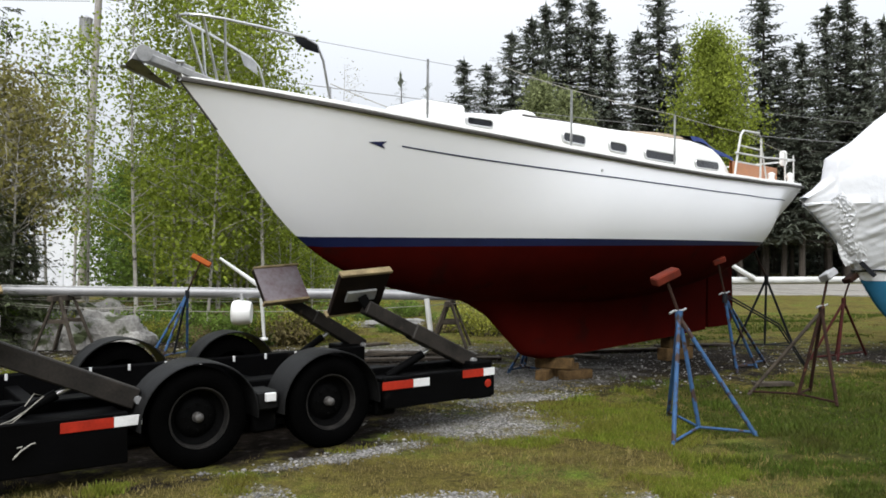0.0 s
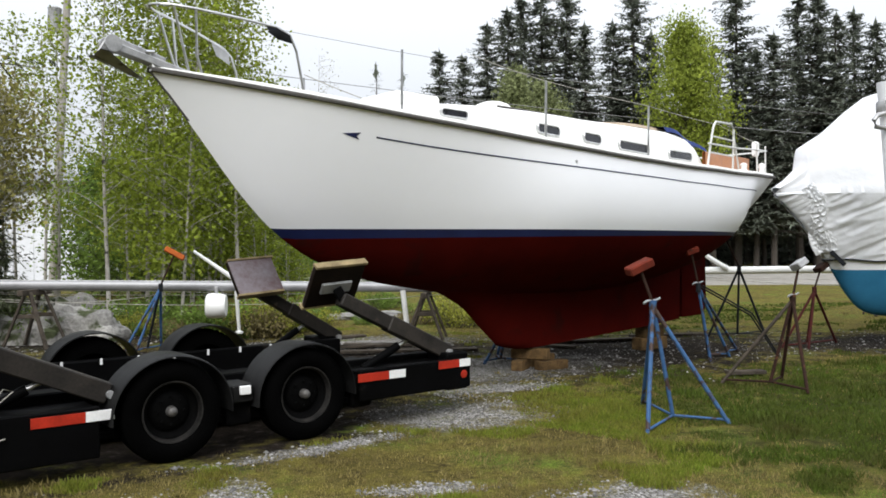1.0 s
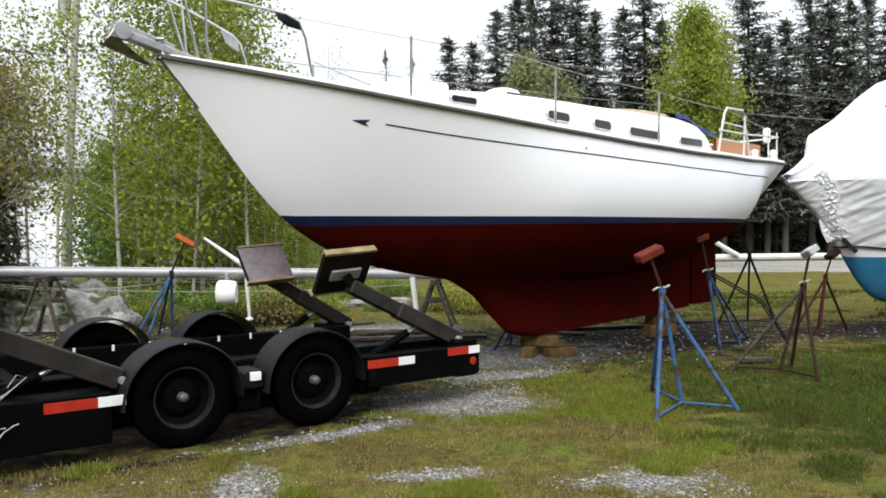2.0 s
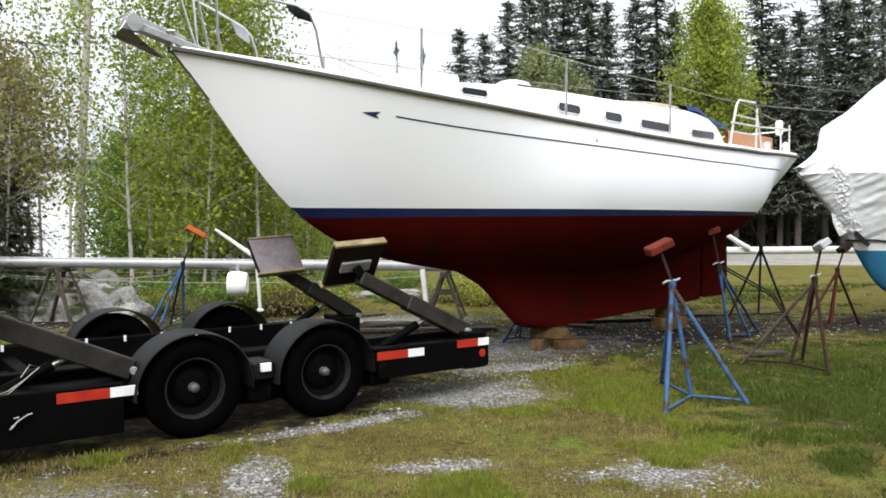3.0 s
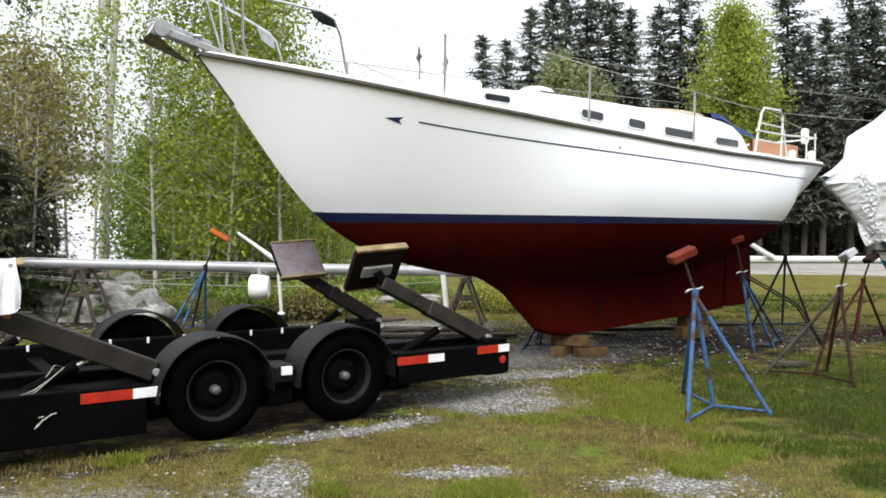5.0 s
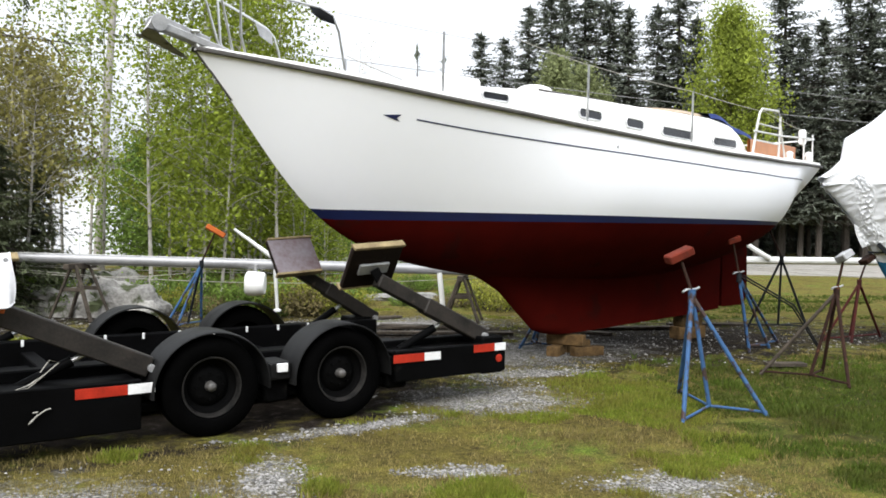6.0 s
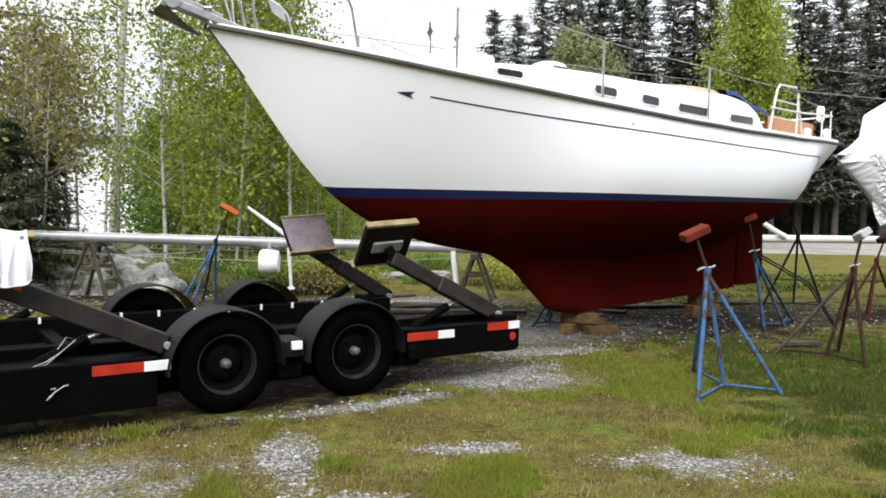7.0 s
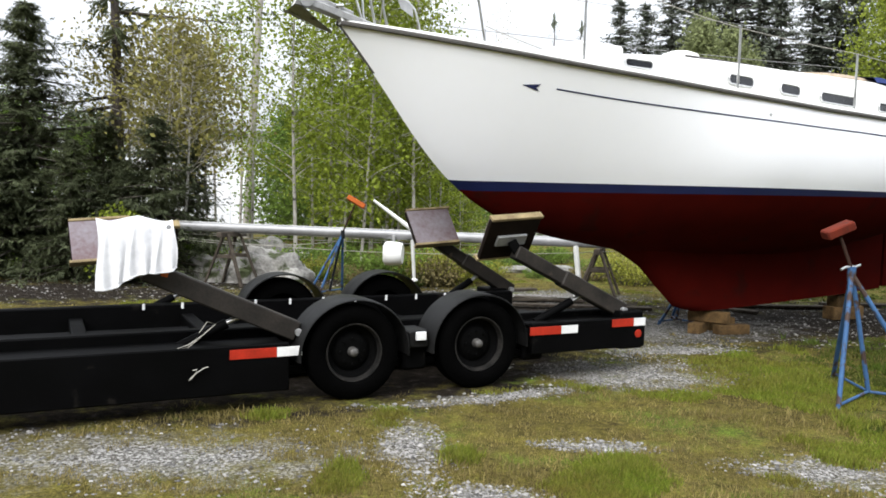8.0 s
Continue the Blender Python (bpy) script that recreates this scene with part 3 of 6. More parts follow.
def make_trailer():
    tr = thing("boat_trailer", TRAILER, "black tandem-axle hydraulic boat trailer with four padded arms, standing on gravel", "trailer")
    flip = lambda y: TW - y

    def span(a, b, far):
        return (flip(b), flip(a)) if far else (a, b)

    for far in (False, True):
        # main and front side rails are drawn deeper, to shade the ground beneath
        y0, y1 = span(0.36, 0.48, far)
        part("main_rail", Mesh().box(-5.5, y0, 0.26, 1.55 if far else 1.82, y1, 0.60, 0.012), BLACK, tr)
        y0, y1 = span(0.0, 0.07, far)
        part("side_rail", Mesh().box(-5.5, y0, 0.14, -1.72, y1, 0.52, 0.01), BLACK, tr)
        part("side_rail", Mesh().box(0.54, y0, 0.27, 1.55 if far else 1.85, y1, 0.56, 0.01), BLACK, tr)
        y0, y1 = span(0.072, 0.358, far)
        part("deck_plate", Mesh().box(-5.5, y0, 0.49, -1.74, y1, 0.515), BLACK, tr)
        part("deck_plate", Mesh().box(0.56, y0, 0.515, 1.5 if far else 1.78, y1, 0.54), BLACK, tr)
        y0, y1 = span(0.02, 0.355, far)
        part("end_box", Mesh().box(1.56 if not far else 1.3, y0, 0.25, 1.84 if not far else 1.55, y1, 0.62, 0.015), BLACK, tr)
        for hx in (-1.17, 0.0):
            make_wheel(tr, hx, far)
        y0, y1 = span(0.03, 0.33, far)
        part("fender_bridge", Mesh().box(-0.68, y0, 0.40, -0.49, y1, 0.55, 0.012), FENDER, tr)
    for x in (-5.3, -3.2, -2.2, -0.58):
        part("cross_member", Mesh().box(x - 0.06, 0.485, 0.36, x + 0.06, TW - 0.485, 0.50), BLACK, tr)
    # beam added in the open centre, only to darken the ground below
    part("shade_beam", Mesh().box(-5.4, 0.9, 0.16, 1.45, 1.6, 0.44, 0.012), BLACK, tr, "added black centre beam that darkens the ground below")
    # hangers and springs are assumed parts, added to keep light from below
    for far in (False, True):
        for x in (-1.82, -0.585, 0.62):
            y0, y1 = span(0.10, 0.34, far)
            part("spring_hanger", Mesh().box(x - 0.11, y0, 0.20, x + 0.11, y1, 0.50, 0.02), BLACK, tr, "assumed black spring hanger, added to block light under the frame")
        y0, y1 = span(0.16, 0.26, far)
        part("leaf_spring", Mesh().bar((-1.75, (y0 + y1) / 2, 0.26), (0.58, (y0 + y1) / 2, 0.26), 0.08, 0.06), BLACK, tr)
    for x in (-1.17, 0.0):
        part("axle", Mesh().tube([(x, 0.2, 0.36), (x, TW - 0.2, 0.36)], 0.05, 12), BLACK, tr)
    for k in range(11):
        x = -2.6 + 0.36 * k
        part("white_tag", Mesh().box(x - 0.012, TW - 0.492, 0.55, x + 0.012, TW - 0.482, 0.61, 0.002), WHITE, tr)
    loop = [(-2.35, -0.03, 0.66), (-2.42, -0.04, 0.60), (-2.5, -0.05, 0.54), (-2.58, -0.05, 0.535), (-2.5, -0.05, 0.56), (-2.4, -0.04, 0.62), (-2.3, -0.03, 0.70), (-2.36, -0.02, 0.72), (-2.42, -0.03, 0.64)]
    part("lashing", Mesh().tube(loop, 0.0035, 6), ROPE, tr, "loose white lashing rope")
    loop = [(-2.40 + 0.05 * math.cos(0.9 * k) - 0.012 * k, -0.02 - 0.004 * (k % 2), 0.335 + 0.045 * math.sin(0.9 * k + 1.2) - 0.002 * k) for k in range(9)]
    part("rope_end", Mesh().tube(loop, 0.005, 6), ROPE, tr, "pale rope end hanging on the rail")
    # reflective tape on the near side rails
    for x, z, k in ((-1.88, 0.452, 0.56), (0.80, 0.485, 0.52), (1.66, 0.515, 0.40)):
        t = 0.075
        part("red_tape", Mesh().box(x - k * 0.55, -0.006, z - t / 2, x + k * 0.1, 0.004, z + t / 2, 0.001), RED, tr, "red reflective tape")
        part("white_tape", Mesh().box(x + k * 0.1 + 0.002, -0.006, z - t / 2, x + k * 0.46, 0.004, z + t / 2, 0.001), WHITE, tr, "white reflective tape")
    part("marker_light", Mesh().box(-0.62, -0.006, 0.47, -0.53, 0.03, 0.54, 0.004), WHITE, tr, "small white side reflector")
    part("tail_light", Mesh().turned((1.76, 0.02, 0.40), (0, -1, 0), [(0, 0.0), (0.022, 0.0), (0.028, 0.03), (0.024, 0.04), (0, 0.042)], 16), RED, tr, "round red side light")
    # arms with tilting pads
    for bx, tx, tz, far, z0 in ((1.66, 0.48, 1.20, False, 0.62), (1.62, 0.55, 1.22, True, 0.60), (-1.62, -2.78, 1.10, False, 0.58), (-1.75, -2.95, 1.08, True, 0.56)):
        make_arm(tr, bx, tx, tz, flip(0.22) if far else 0.20, -1 if far else 1, z0)
    return tr


def make_wheel(tr, hx, far):
    o = -1 if not far else 1
    y = 0.01 if not far else TW - 0.01
    c = (hx, y, 0.40)
    ax = (0, o, 0)
    tyre = part("tyre", Mesh().turned(c, ax, [(-0.24, 0.25), (-0.25, 0.30), (-0.235, 0.37), (-0.2, 0.395), (-0.15, 0.40), (-0.06, 0.40), (-0.02, 0.392), (0.005, 0.36), (0.012, 0.31), (0.004, 0.265), (-0.012, 0.245), (-0.03, 0.24), (-0.24, 0.24), (-0.24, 0.25)], 48), RUBBER, tr, "worn black tyre")
    part("rim", Mesh().turned(c, ax, [(-0.04, 0.24), (-0.06, 0.225), (-0.10, 0.21), (-0.115, 0.17), (-0.085, 0.14), (-0.07, 0.09), (-0.075, 0.0)], 40), RIM, tyre, "dusty black steel rim")
    part("rim_lip", Mesh().turned(c, ax, [(-0.02, 0.246), (-0.008, 0.242), (-0.010, 0.232), (-0.035, 0.222), (-0.06, 0.218)], 40), RIMLIP, tyre, "scuffed grey rim lip")
    part("hub_cap", Mesh().turned(c, ax, [(-0.08, 0.042), (-0.03, 0.04), (-0.01, 0.034), (0.0, 0.02), (0.002, 0.0)], 20), HUB, tyre, "dull grey hub cap")
    for k in range(8):
        a = math.pi * 2 * k / 8
        p = (hx + 0.105 * math.cos(a), y - o * 0.085, 0.40 + 0.105 * math.sin(a))
        part("wheel_nut", Mesh().tube([p, (p[0], p[1] + o * 0.03, p[2])], 0.011, 6), RIM, tyre)
    # fender: a rolled arch with a rolled edge
    rows = []
    ya, yb = (-0.03, 0.33) if not far else (TW + 0.03, TW - 0.33)
    for i in range(25):
        a = radians(-4 + 188 * i / 24)
        r = 0.465
        ca, sa = math.cos(a), math.sin(a)
        q = lambda rr, yy: (hx + rr * ca * 1.04, yy, 0.385 + rr * sa)
        rows.append([q(r - 0.016, ya), q(r - 0.01, ya), q(r, ya + (yb - ya) * 0.06), q(r + 0.004, (ya + yb) / 2), q(r, yb), q(r - 0.012, yb), q(r - 0.012, ya + (yb - ya) * 0.08)])
    m = Mesh()
    m.grid(rows, True)
    part("fender", m, FENDER, tr, "rolled dull black fender")


def make_arm(tr, bx, tx, tz, y, inward, z0):
    p, q = Vector((bx, y, z0)), Vector((tx, y + inward * 0.05, tz))
    d = (q - p).normalized()
    part("arm", Mesh().bar(p, q, 0.13 if bx > 0 else 0.17, 0.13 if bx > 0 else 0.16, bevel=0.01), ARMPAINT, tr, "dusty black lifting arm")
    if bx > 0:
        part("arm_sleeve", Mesh().bar(p - d * 0.04, p + d * 0.75, 0.155, 0.155, bevel=0.012), ARMPAINT, tr)
    part("hinge_pin", Mesh().tube([p + Vector((0, -0.12, 0)), p + Vector((0, 0.12, 0))], 0.03, 12), GALV, tr)
    ram0, ram1 = p + Vector((-0.92, inward * 0.08, -0.10)), p + d * 0.48 + Vector((0, 0, -0.06))
    mid = ram0.lerp(ram1, 0.78)
    part("ram_body", Mesh().tube([ram0, mid], 0.04, 12), BLACK, tr)
    part("ram_rod", Mesh().tube([mid, ram1], 0.022, 10), STEEL, tr, "bright hydraulic ram rod")
    # head and pad
    head = q + Vector((-0.02, inward * 0.03, 0.10))
    part("pad_head", Mesh().bar(q - d * 0.05, head, 0.09, 0.09), BLACK, tr)
    ea = Vector((0.985, 0, 0.07)).normalized()
    eb = Vector((0.0, inward * 0.60, -0.80)).normalized()
    nn = ea.cross(eb).normalized()
    if nn.z < 0:
        nn = -nn
    c = head + nn * 0.05
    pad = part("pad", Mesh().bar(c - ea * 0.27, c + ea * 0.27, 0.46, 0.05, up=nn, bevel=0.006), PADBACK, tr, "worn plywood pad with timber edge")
    part("pad_face", Mesh().bar(c - ea * 0.262 + nn * 0.032, c + ea * 0.262 + nn * 0.032, 0.44, 0.016, up=nn, bevel=0.004), PADFACE, pad, "scuffed red-brown pad facing")
    for o in (-0.235, 0.235):
        part("pad_edge", Mesh().bar(c - ea * 0.275 + eb * o + nn * 0.012, c + ea * 0.275 + eb * o + nn * 0.012, 0.03, 0.075, up=nn, bevel=0.005), PLY, pad, "pale timber edging")
    part("pad_bracket", Mesh().bar(c - ea * 0.16 - nn * 0.04, c + ea * 0.16 - nn * 0.04, 0.12, 0.03, up=nn), GALV, pad)


trailer = make_trailer()


# ---- fittings of the sailing boat ----
def deck_z(s):
    return sheer_z(s) + 0.03


def make_port(s0, s1, z0, z1, side):
    """A rounded port light in the cabin side: a raised frame round dark glass."""
    def ring(k, out):
        pts = []
        sm, zm, hs, hz = (s0 + s1) / 2, (z0 + z1) / 2, (s1 - s0) / 2 + k, (z1 - z0) / 2 + k
        slope = (sheer_z(s1) - sheer_z(s0)) / (s1 - s0)
        r = hz * 0.7
        for cx, cz, a0 in ((hs - r, hz - r, 0), (-hs + r, hz - r, 90), (-hs + r, -hz + r, 180), (hs - r, -hz + r, 270)):
            for q in range(4):
                a = radians(a0 + 30 * q)
                s, z = sm + cx + r * math.cos(a), zm + cz + r * math.sin(a)
                w = cab_w(s) * (1 - 0.03 * (z - deck_z(s)) / 0.4) + out
                pts.append((s, side * w, z + slope * (s - sm)))
        return pts
    m = Mesh()
    m.poly(ring(0.0, 0.024))
    glass = part("port_light", m, GLASS, sailboat, "dark port window")
    m = Mesh()
    m.grid([ring(0.014, -0.01), ring(0.014, 0.024), ring(0.008, 0.032), ring(0.0, 0.030), ring(0.0, 0.018)], True)
    part("port_frame", m, STEEL, glass, "dull metal port frame")


for side in (-1, 1):
    for s0, s1, z0, z1 in ((3.02, 3.29, 3.132, 3.200), (4.24, 4.57, 3.020, 3.112), (5.01, 5.31, 2.972, 3.070), (5.68, 6.32, 2.920, 3.020), (6.84, 7.44, 2.895, 2.990)):
        make_port(s0, s1, z0, z1, side)

# fore hatch, dorade box and sliding hatch on the cabin top
zt = lambda s: deck_z(s) + cab_h(s) * 1.1
m = Mesh()
m.box(2.66, -0.36, 3.24, 3.32, 0.36, 3.43, 0.03)
part("fore_hatch", m, DECK, sailboat, "white fore hatch")
m = Mesh()
m.turned((4.2, -0.35, zt(4.15) - 0.05), (0, 0, 1), [(0, 0.24), (0.10, 0.235), (0.14, 0.20), (0.17, 0.12), (0.18, 0.0)], 24)
part("vent_dome", m, DECK, sailboat, "white moulded vent dome")
part("vent_box", Mesh().box(4.1, -0.56, zt(4.4) - 0.12, 4.62, -0.1, zt(4.4) + 0.02, 0.03), DECK, sailboat)
part("vent_slot", Mesh().box(4.24, -0.62, zt(4.2) + 0.01, 4.36, -0.50, zt(4.2) + 0.035, 0.01), GLASS, sailboat)
m = Mesh()
rows = []
for i in range(15):
    s = 5.75 + 1.55 * i / 14
    h = zt(s) - 0.02 + 0.045 * math.sin(math.pi * i / 14) ** 0.6
    rows.append([(s, -0.95, h - 0.06), (s, -0.93, h - 0.015), (s, -0.6, h + 0.025), (s, 0, h + 0.05), (s, 0.6, h + 0.025), (s, 0.93, h - 0.015), (s, 0.95, h - 0.06)])
m.grid(rows)
part("hatch_garage", m, TAN, sailboat, "tan sliding hatch cover")
m = Mesh()
m.tube([(3.9 + 0.3 * i, -0.72 + 0.02 * math.sin(i * 1.3), zt(3.9 + 0.3 * i) - 0.0) for i in range(8)], 0.014)
part("grab_rail", m, RAILWOOD, sailboat)
m = Mesh()
rows = []
for i in range(17):
    t = i / 16
    s = 6.95 + 1.1 * t
    h = 3.36 - 0.22 * t ** 1.5 + 0.012 * math.sin(9 * t)
    w = 1.10 + 0.03 * math.sin(7 * t)
    rows.append([(s, -w, h - 0.09), (s - 0.02, -w * 0.97, h - 0.02), (s, -w * 0.7, h + 0.03), (s + 0.03, 0, h + 0.05), (s, w * 0.7, h + 0.03), (s, w, h - 0.09)])
m.grid(rows)
part("canvas_dodger", m, CANVAS, sailboat, "folded blue canvas dodger")
# cockpit coaming and teak seat back
for side in (-1, 1):
    m = Mesh()
    rows = []
    for i in range(13):
        s = 7.8 + 2.2 * i / 12
        y = side * (beam_half(s) - 0.34)
        z = sheer_z(s)
        rows.append([(s, y, z), (s, y, z + 0.32), (s, y - side * 0.025, z + 0.33), (s, y - side * 0.05, z + 0.32), (s, y - side * 0.05, z)])
    m.grid(rows)
    part("cockpit_coaming", m, VARNISH, sailboat, "orange varnished wooden coaming")

# stanchions, life line, rails
tops = []
for s, h in ((2.27, 0.66), (4.06, 0.69), (5.86, 0.68)):
    for side in (-1, 1):
        y = side * (beam_half(s) - 0.10)
        m = Mesh().tube([(s, y, deck_z(s)), (s, y + side * 0.01, deck_z(s) + h)], 0.0135, 8)
        m.turned((s, y, deck_z(s)), (0, 0, 1), [(0, 0.04), (0.04, 0.035), (0.05, 0.014)], 10)
        part("stanchion", m, STEEL, sailboat, "steel guard rail stanchion")


def line(name, pts, r, mat, label="", parent=None, sag=0.0):
    out = []
    for a, b in zip(pts, pts[1:]):
        a, b = Vector(a), Vector(b)
        for i in range(10):
            t = i / 10
            out.append(a.lerp(b, t) - Vector((0, 0, sag * 4 * t * (1 - t))))
    out.append(Vector(pts[-1]))
    return part(name, Mesh().tube(out, r, 6), mat, parent, label)


def rail_pt(s, h, side, off=0.10):
    return (s, side * (beam_half(min(s, S_MAX)) - off), deck_z(min(s, S_MAX)) + (h * 1.18 if h > 0.1 else h))


line("life_line", [rail_pt(3.05, 0.66, -1, 0.1), rail_pt(4.06, 0.585, -1), rail_pt(5.86, 0.58, -1), rail_pt(7.75, 0.55, -1), rail_pt(9.9, 0.42, -1)], 0.0045, ROPE, "slack white life line", sailboat, 0.012)
line("life_line", [rail_pt(2.27, 0.59, 1), rail_pt(4.06, 0.585, 1), rail_pt(5.86, 0.58, 1), rail_pt(7.75, 0.55, 1)], 0.006, ROPE, "", sailboat, 0.02)
# pulpit round the bow
P = lambda s, w, h: (s, w, sheer_z(max(0, s)) + h)
top = [P(1.28, -0.60, 0.05), P(1.20, -0.60, 0.42), P(1.14, -0.585, 0.56), P(1.02, -0.54, 0.61), P(0.7, -0.40, 0.62), P(0.35, -0.25, 0.62), P(0.14, -0.16, 0.61), P(0.04, -0.08, 0.60), P(0.01, 0, 0.60), P(0.04, 0.08, 0.60), P(0.14, 0.16, 0.61), P(0.35, 0.25, 0.62), P(0.7, 0.40, 0.62), P(1.02, 0.54, 0.61), P(1.14, 0.585, 0.56), P(1.20, 0.60, 0.42), P(1.28, 0.60, 0.05)]
part("pulpit_rail", Mesh().tube(top, 0.0135, 8), STEEL, sailboat, "bent steel bow pulpit")
for side in (-1, 1):
    part("pulpit_leg", Mesh().tube([P(0.42, side * 0.20, 0.04), P(0.36, side * 0.22, 0.2), P(0.34, side * 0.25, 0.62)], 0.0125, 8), STEEL, sailboat)
    part("pulpit_leg", Mesh().tube([P(0.33, side * 0.12, 0.04), P(0.16, side * 0.17, 0.61)], 0.0125, 8), STEEL, sailboat)
m = Mesh()
m.grid([[P(1.13, -0.595, 0.56), P(1.02, -0.55, 0.60), P(0.92, -0.50, 0.61)], [P(1.15, -0.60, 0.49), P(1.04, -0.55, 0.51), P(0.95, -0.51, 0.555)], [P(1.15, -0.60, 0.48), P(1.04, -0.53, 0.50), P(0.95, -0.49, 0.555)]])
part("pulpit_gusset", m, DARKSTEEL, sailboat, "dark corner gusset of the pulpit")
m = Mesh()
m.grid([[P(1.1, 0.56, 0.59), P(0.85, 0.46, 0.60)], [P(1.12, 0.57, 0.46), P(0.92, 0.49, 0.49)]])
part("pulpit_gusset", m, GALV, sailboat)
# bow roller with plough anchor
part("bow_roller", Mesh().bar((0.35, 0, 3.325), (-0.36, 0, 3.49), 0.11, 0.075, bevel=0.01), GALV, sailboat, "grey bow roller channel")
part("roller_cheek", Mesh().turned((-0.35, -0.075, 3.50), (0, 1, 0), [(0, 0), (0, 0.075), (0.012, 0.08), (0.012, 0)], 18), GALV, sailboat)
part("roller_cheek", Mesh().turned((-0.35, 0.06, 3.50), (0, 1, 0), [(0, 0), (0, 0.075), (0.012, 0.08), (0.012, 0)], 18), GALV, sailboat)
part("cleat", Mesh().tube([(0.02, -0.02, 3.34), (-0.02, -0.04, 3.47)], 0.014, 8).tube([(-0.05, -0.04, 3.475), (0.03, -0.04, 3.485)], 0.018, 8), STEEL, sailboat)
anchor = thing("plough_anchor", BOAT, "grey galvanised plough anchor stowed on the bow roller", "anchor")
part("shank", Mesh().bar((0.15, 0, 3.42), (-0.36, 0, 3.555), 0.03, 0.07), GALV, anchor)
part("crown", Mesh().bar((-0.36, 0, 3.55), (-0.45, 0, 3.40), 0.04, 0.06), GALV, anchor)
for side in (-1, 1):
    m = Mesh()
    rows = [[(-0.50, side * 0.01, 3.375), (-0.50, side * 0.17, 3.40)], [(-0.36, side * 0.012, 3.315), (-0.42, side * 0.17, 3.385)], [(-0.2, side * 0.012, 3.25), (-0.26, side * 0.10, 3.30)], [(-0.06, 0, 3.22), (-0.07, side * 0.015, 3.225)]]
    m.grid(rows)
    m.grid([[(x, y, z + 0.012) for x, y, z in r] for r in rows])
    part("fluke", m, GALV, anchor)
# stern ladder and rail
for side in (-1,):
    lad = part("boarding_ladder", Mesh().tube([rail_pt(7.40, 0.02, -1, 0.12), rail_pt(7.50, 0.3, -1, 0.12), rail_pt(7.56, 0.52, -1, 0.1), rail_pt(7.64, 0.58, -1, 0.1), rail_pt(8.24, 0.60, -1, 0.1), rail_pt(8.33, 0.54, -1, 0.1), rail_pt(8.33, 0.02, -1, 0.12)], 0.016, 8), WHITEMAST, sailboat, "white folding boarding ladder")
    for h in (0.20, 0.40):
        part("rung", Mesh().tube([rail_pt(7.46 + h * 0.15, h, -1, 0.12), rail_pt(8.33, h, -1, 0.12)], 0.012, 8), WHITEMAST, lad)
    part("ladder_stay", Mesh().tube([rail_pt(8.3, 0.5, -1, 0.1), rail_pt(8.6, 0.02, -1, 0.12)], 0.014, 8), WHITEMAST, lad)
    part("stern_rail", Mesh().tube([rail_pt(7.4, 0.30, -1), rail_pt(8.5, 0.31, -1), rail_pt(9.5, 0.34, -1), rail_pt(10.3, 0.36, -1), (10.42, -0.6, 3.27), (10.42, 0.6, 3.27), rail_pt(10.3, 0.36, 1), rail_pt(9.0, 0.34, 1)], 0.0135, 8), WHITEMAST, sailboat, "white stern rail")
    for s in (9.55, 10.2):
        part("rail_post", Mesh().tube([rail_pt(s, 0.0, -1), rail_pt(s, 0.42, -1)], 0.0135, 8), WHITEMAST, sailboat)
    part("stern_box", Mesh().box(9.58, -1.12, 3.12, 9.72, -1.04, 3.36, 0.02), DECK, sailboat, "small white box on the stern rail")
    x, y, z = rail_pt(9.05, 0.06, -1, 0.2)
    part("winch", Mesh().turned((x, y, z - 0.06), (0, 0, 1), [(0, 0.07), (0.05, 0.06), (0.09, 0.045), (0.15, 0.06), (0.17, 0.03), (0.18, 0)], 18), DECK, sailboat)
    x, y, z = rail_pt(10.0, 0.06, -1, 0.12)
    part("mooring_light", Mesh().turned((x, y, z - 0.05), (0, 0, 1), [(0, 0.045), (0.1, 0.045), (0.13, 0.06), (0.18, 0.05), (0.2, 0)], 16), DECK, sailboat)
# cove stripe with its arrowhead, on both sides, 3 mm proud
for side in (-1, 1):
    m = Mesh()
    rows = []
    for i in range(61):
        s = 2.0 + 7.45 * i / 60
        z = cove_z(s)
        h = 0.007
        a, b = hull_point(s, z - h, side), hull_point(s, z + h, side)
        o = side * 0.004
        rows.append([(a[0], a[1] + o, a[2]), (b[0], b[1] + o, b[2])])
    m.grid(rows)
    part("cove_stripe", m, NAVY, sailboat, "thin dark blue cove stripe")
    m = Mesh()
    pts = []
    for s, dz in ((1.66, 0.0), (1.84, 0.035), (1.80, -0.005), (1.84, -0.035)):
        a = hull_point(s, cove_z(s) - 0.016 + dz, side)
        pts.append((a[0], a[1] + side * 0.006, a[2]))
    m.f.append((0, 1, 2)), m.f.append((0, 2, 3))
    m.v = pts
    part("arrowhead", m, NAVY, sailboat, "dark blue arrowhead mark")
a = hull_point(4.42, sheer_z(4.42) - 0.16, -1)
part("drain_fitting", Mesh().turned((a[0], a[1] + 0.01, a[2]), (0, -1, 0), [(0, 0.018), (0.02, 0.016), (0.02, 0)], 10), STEEL, sailboat)


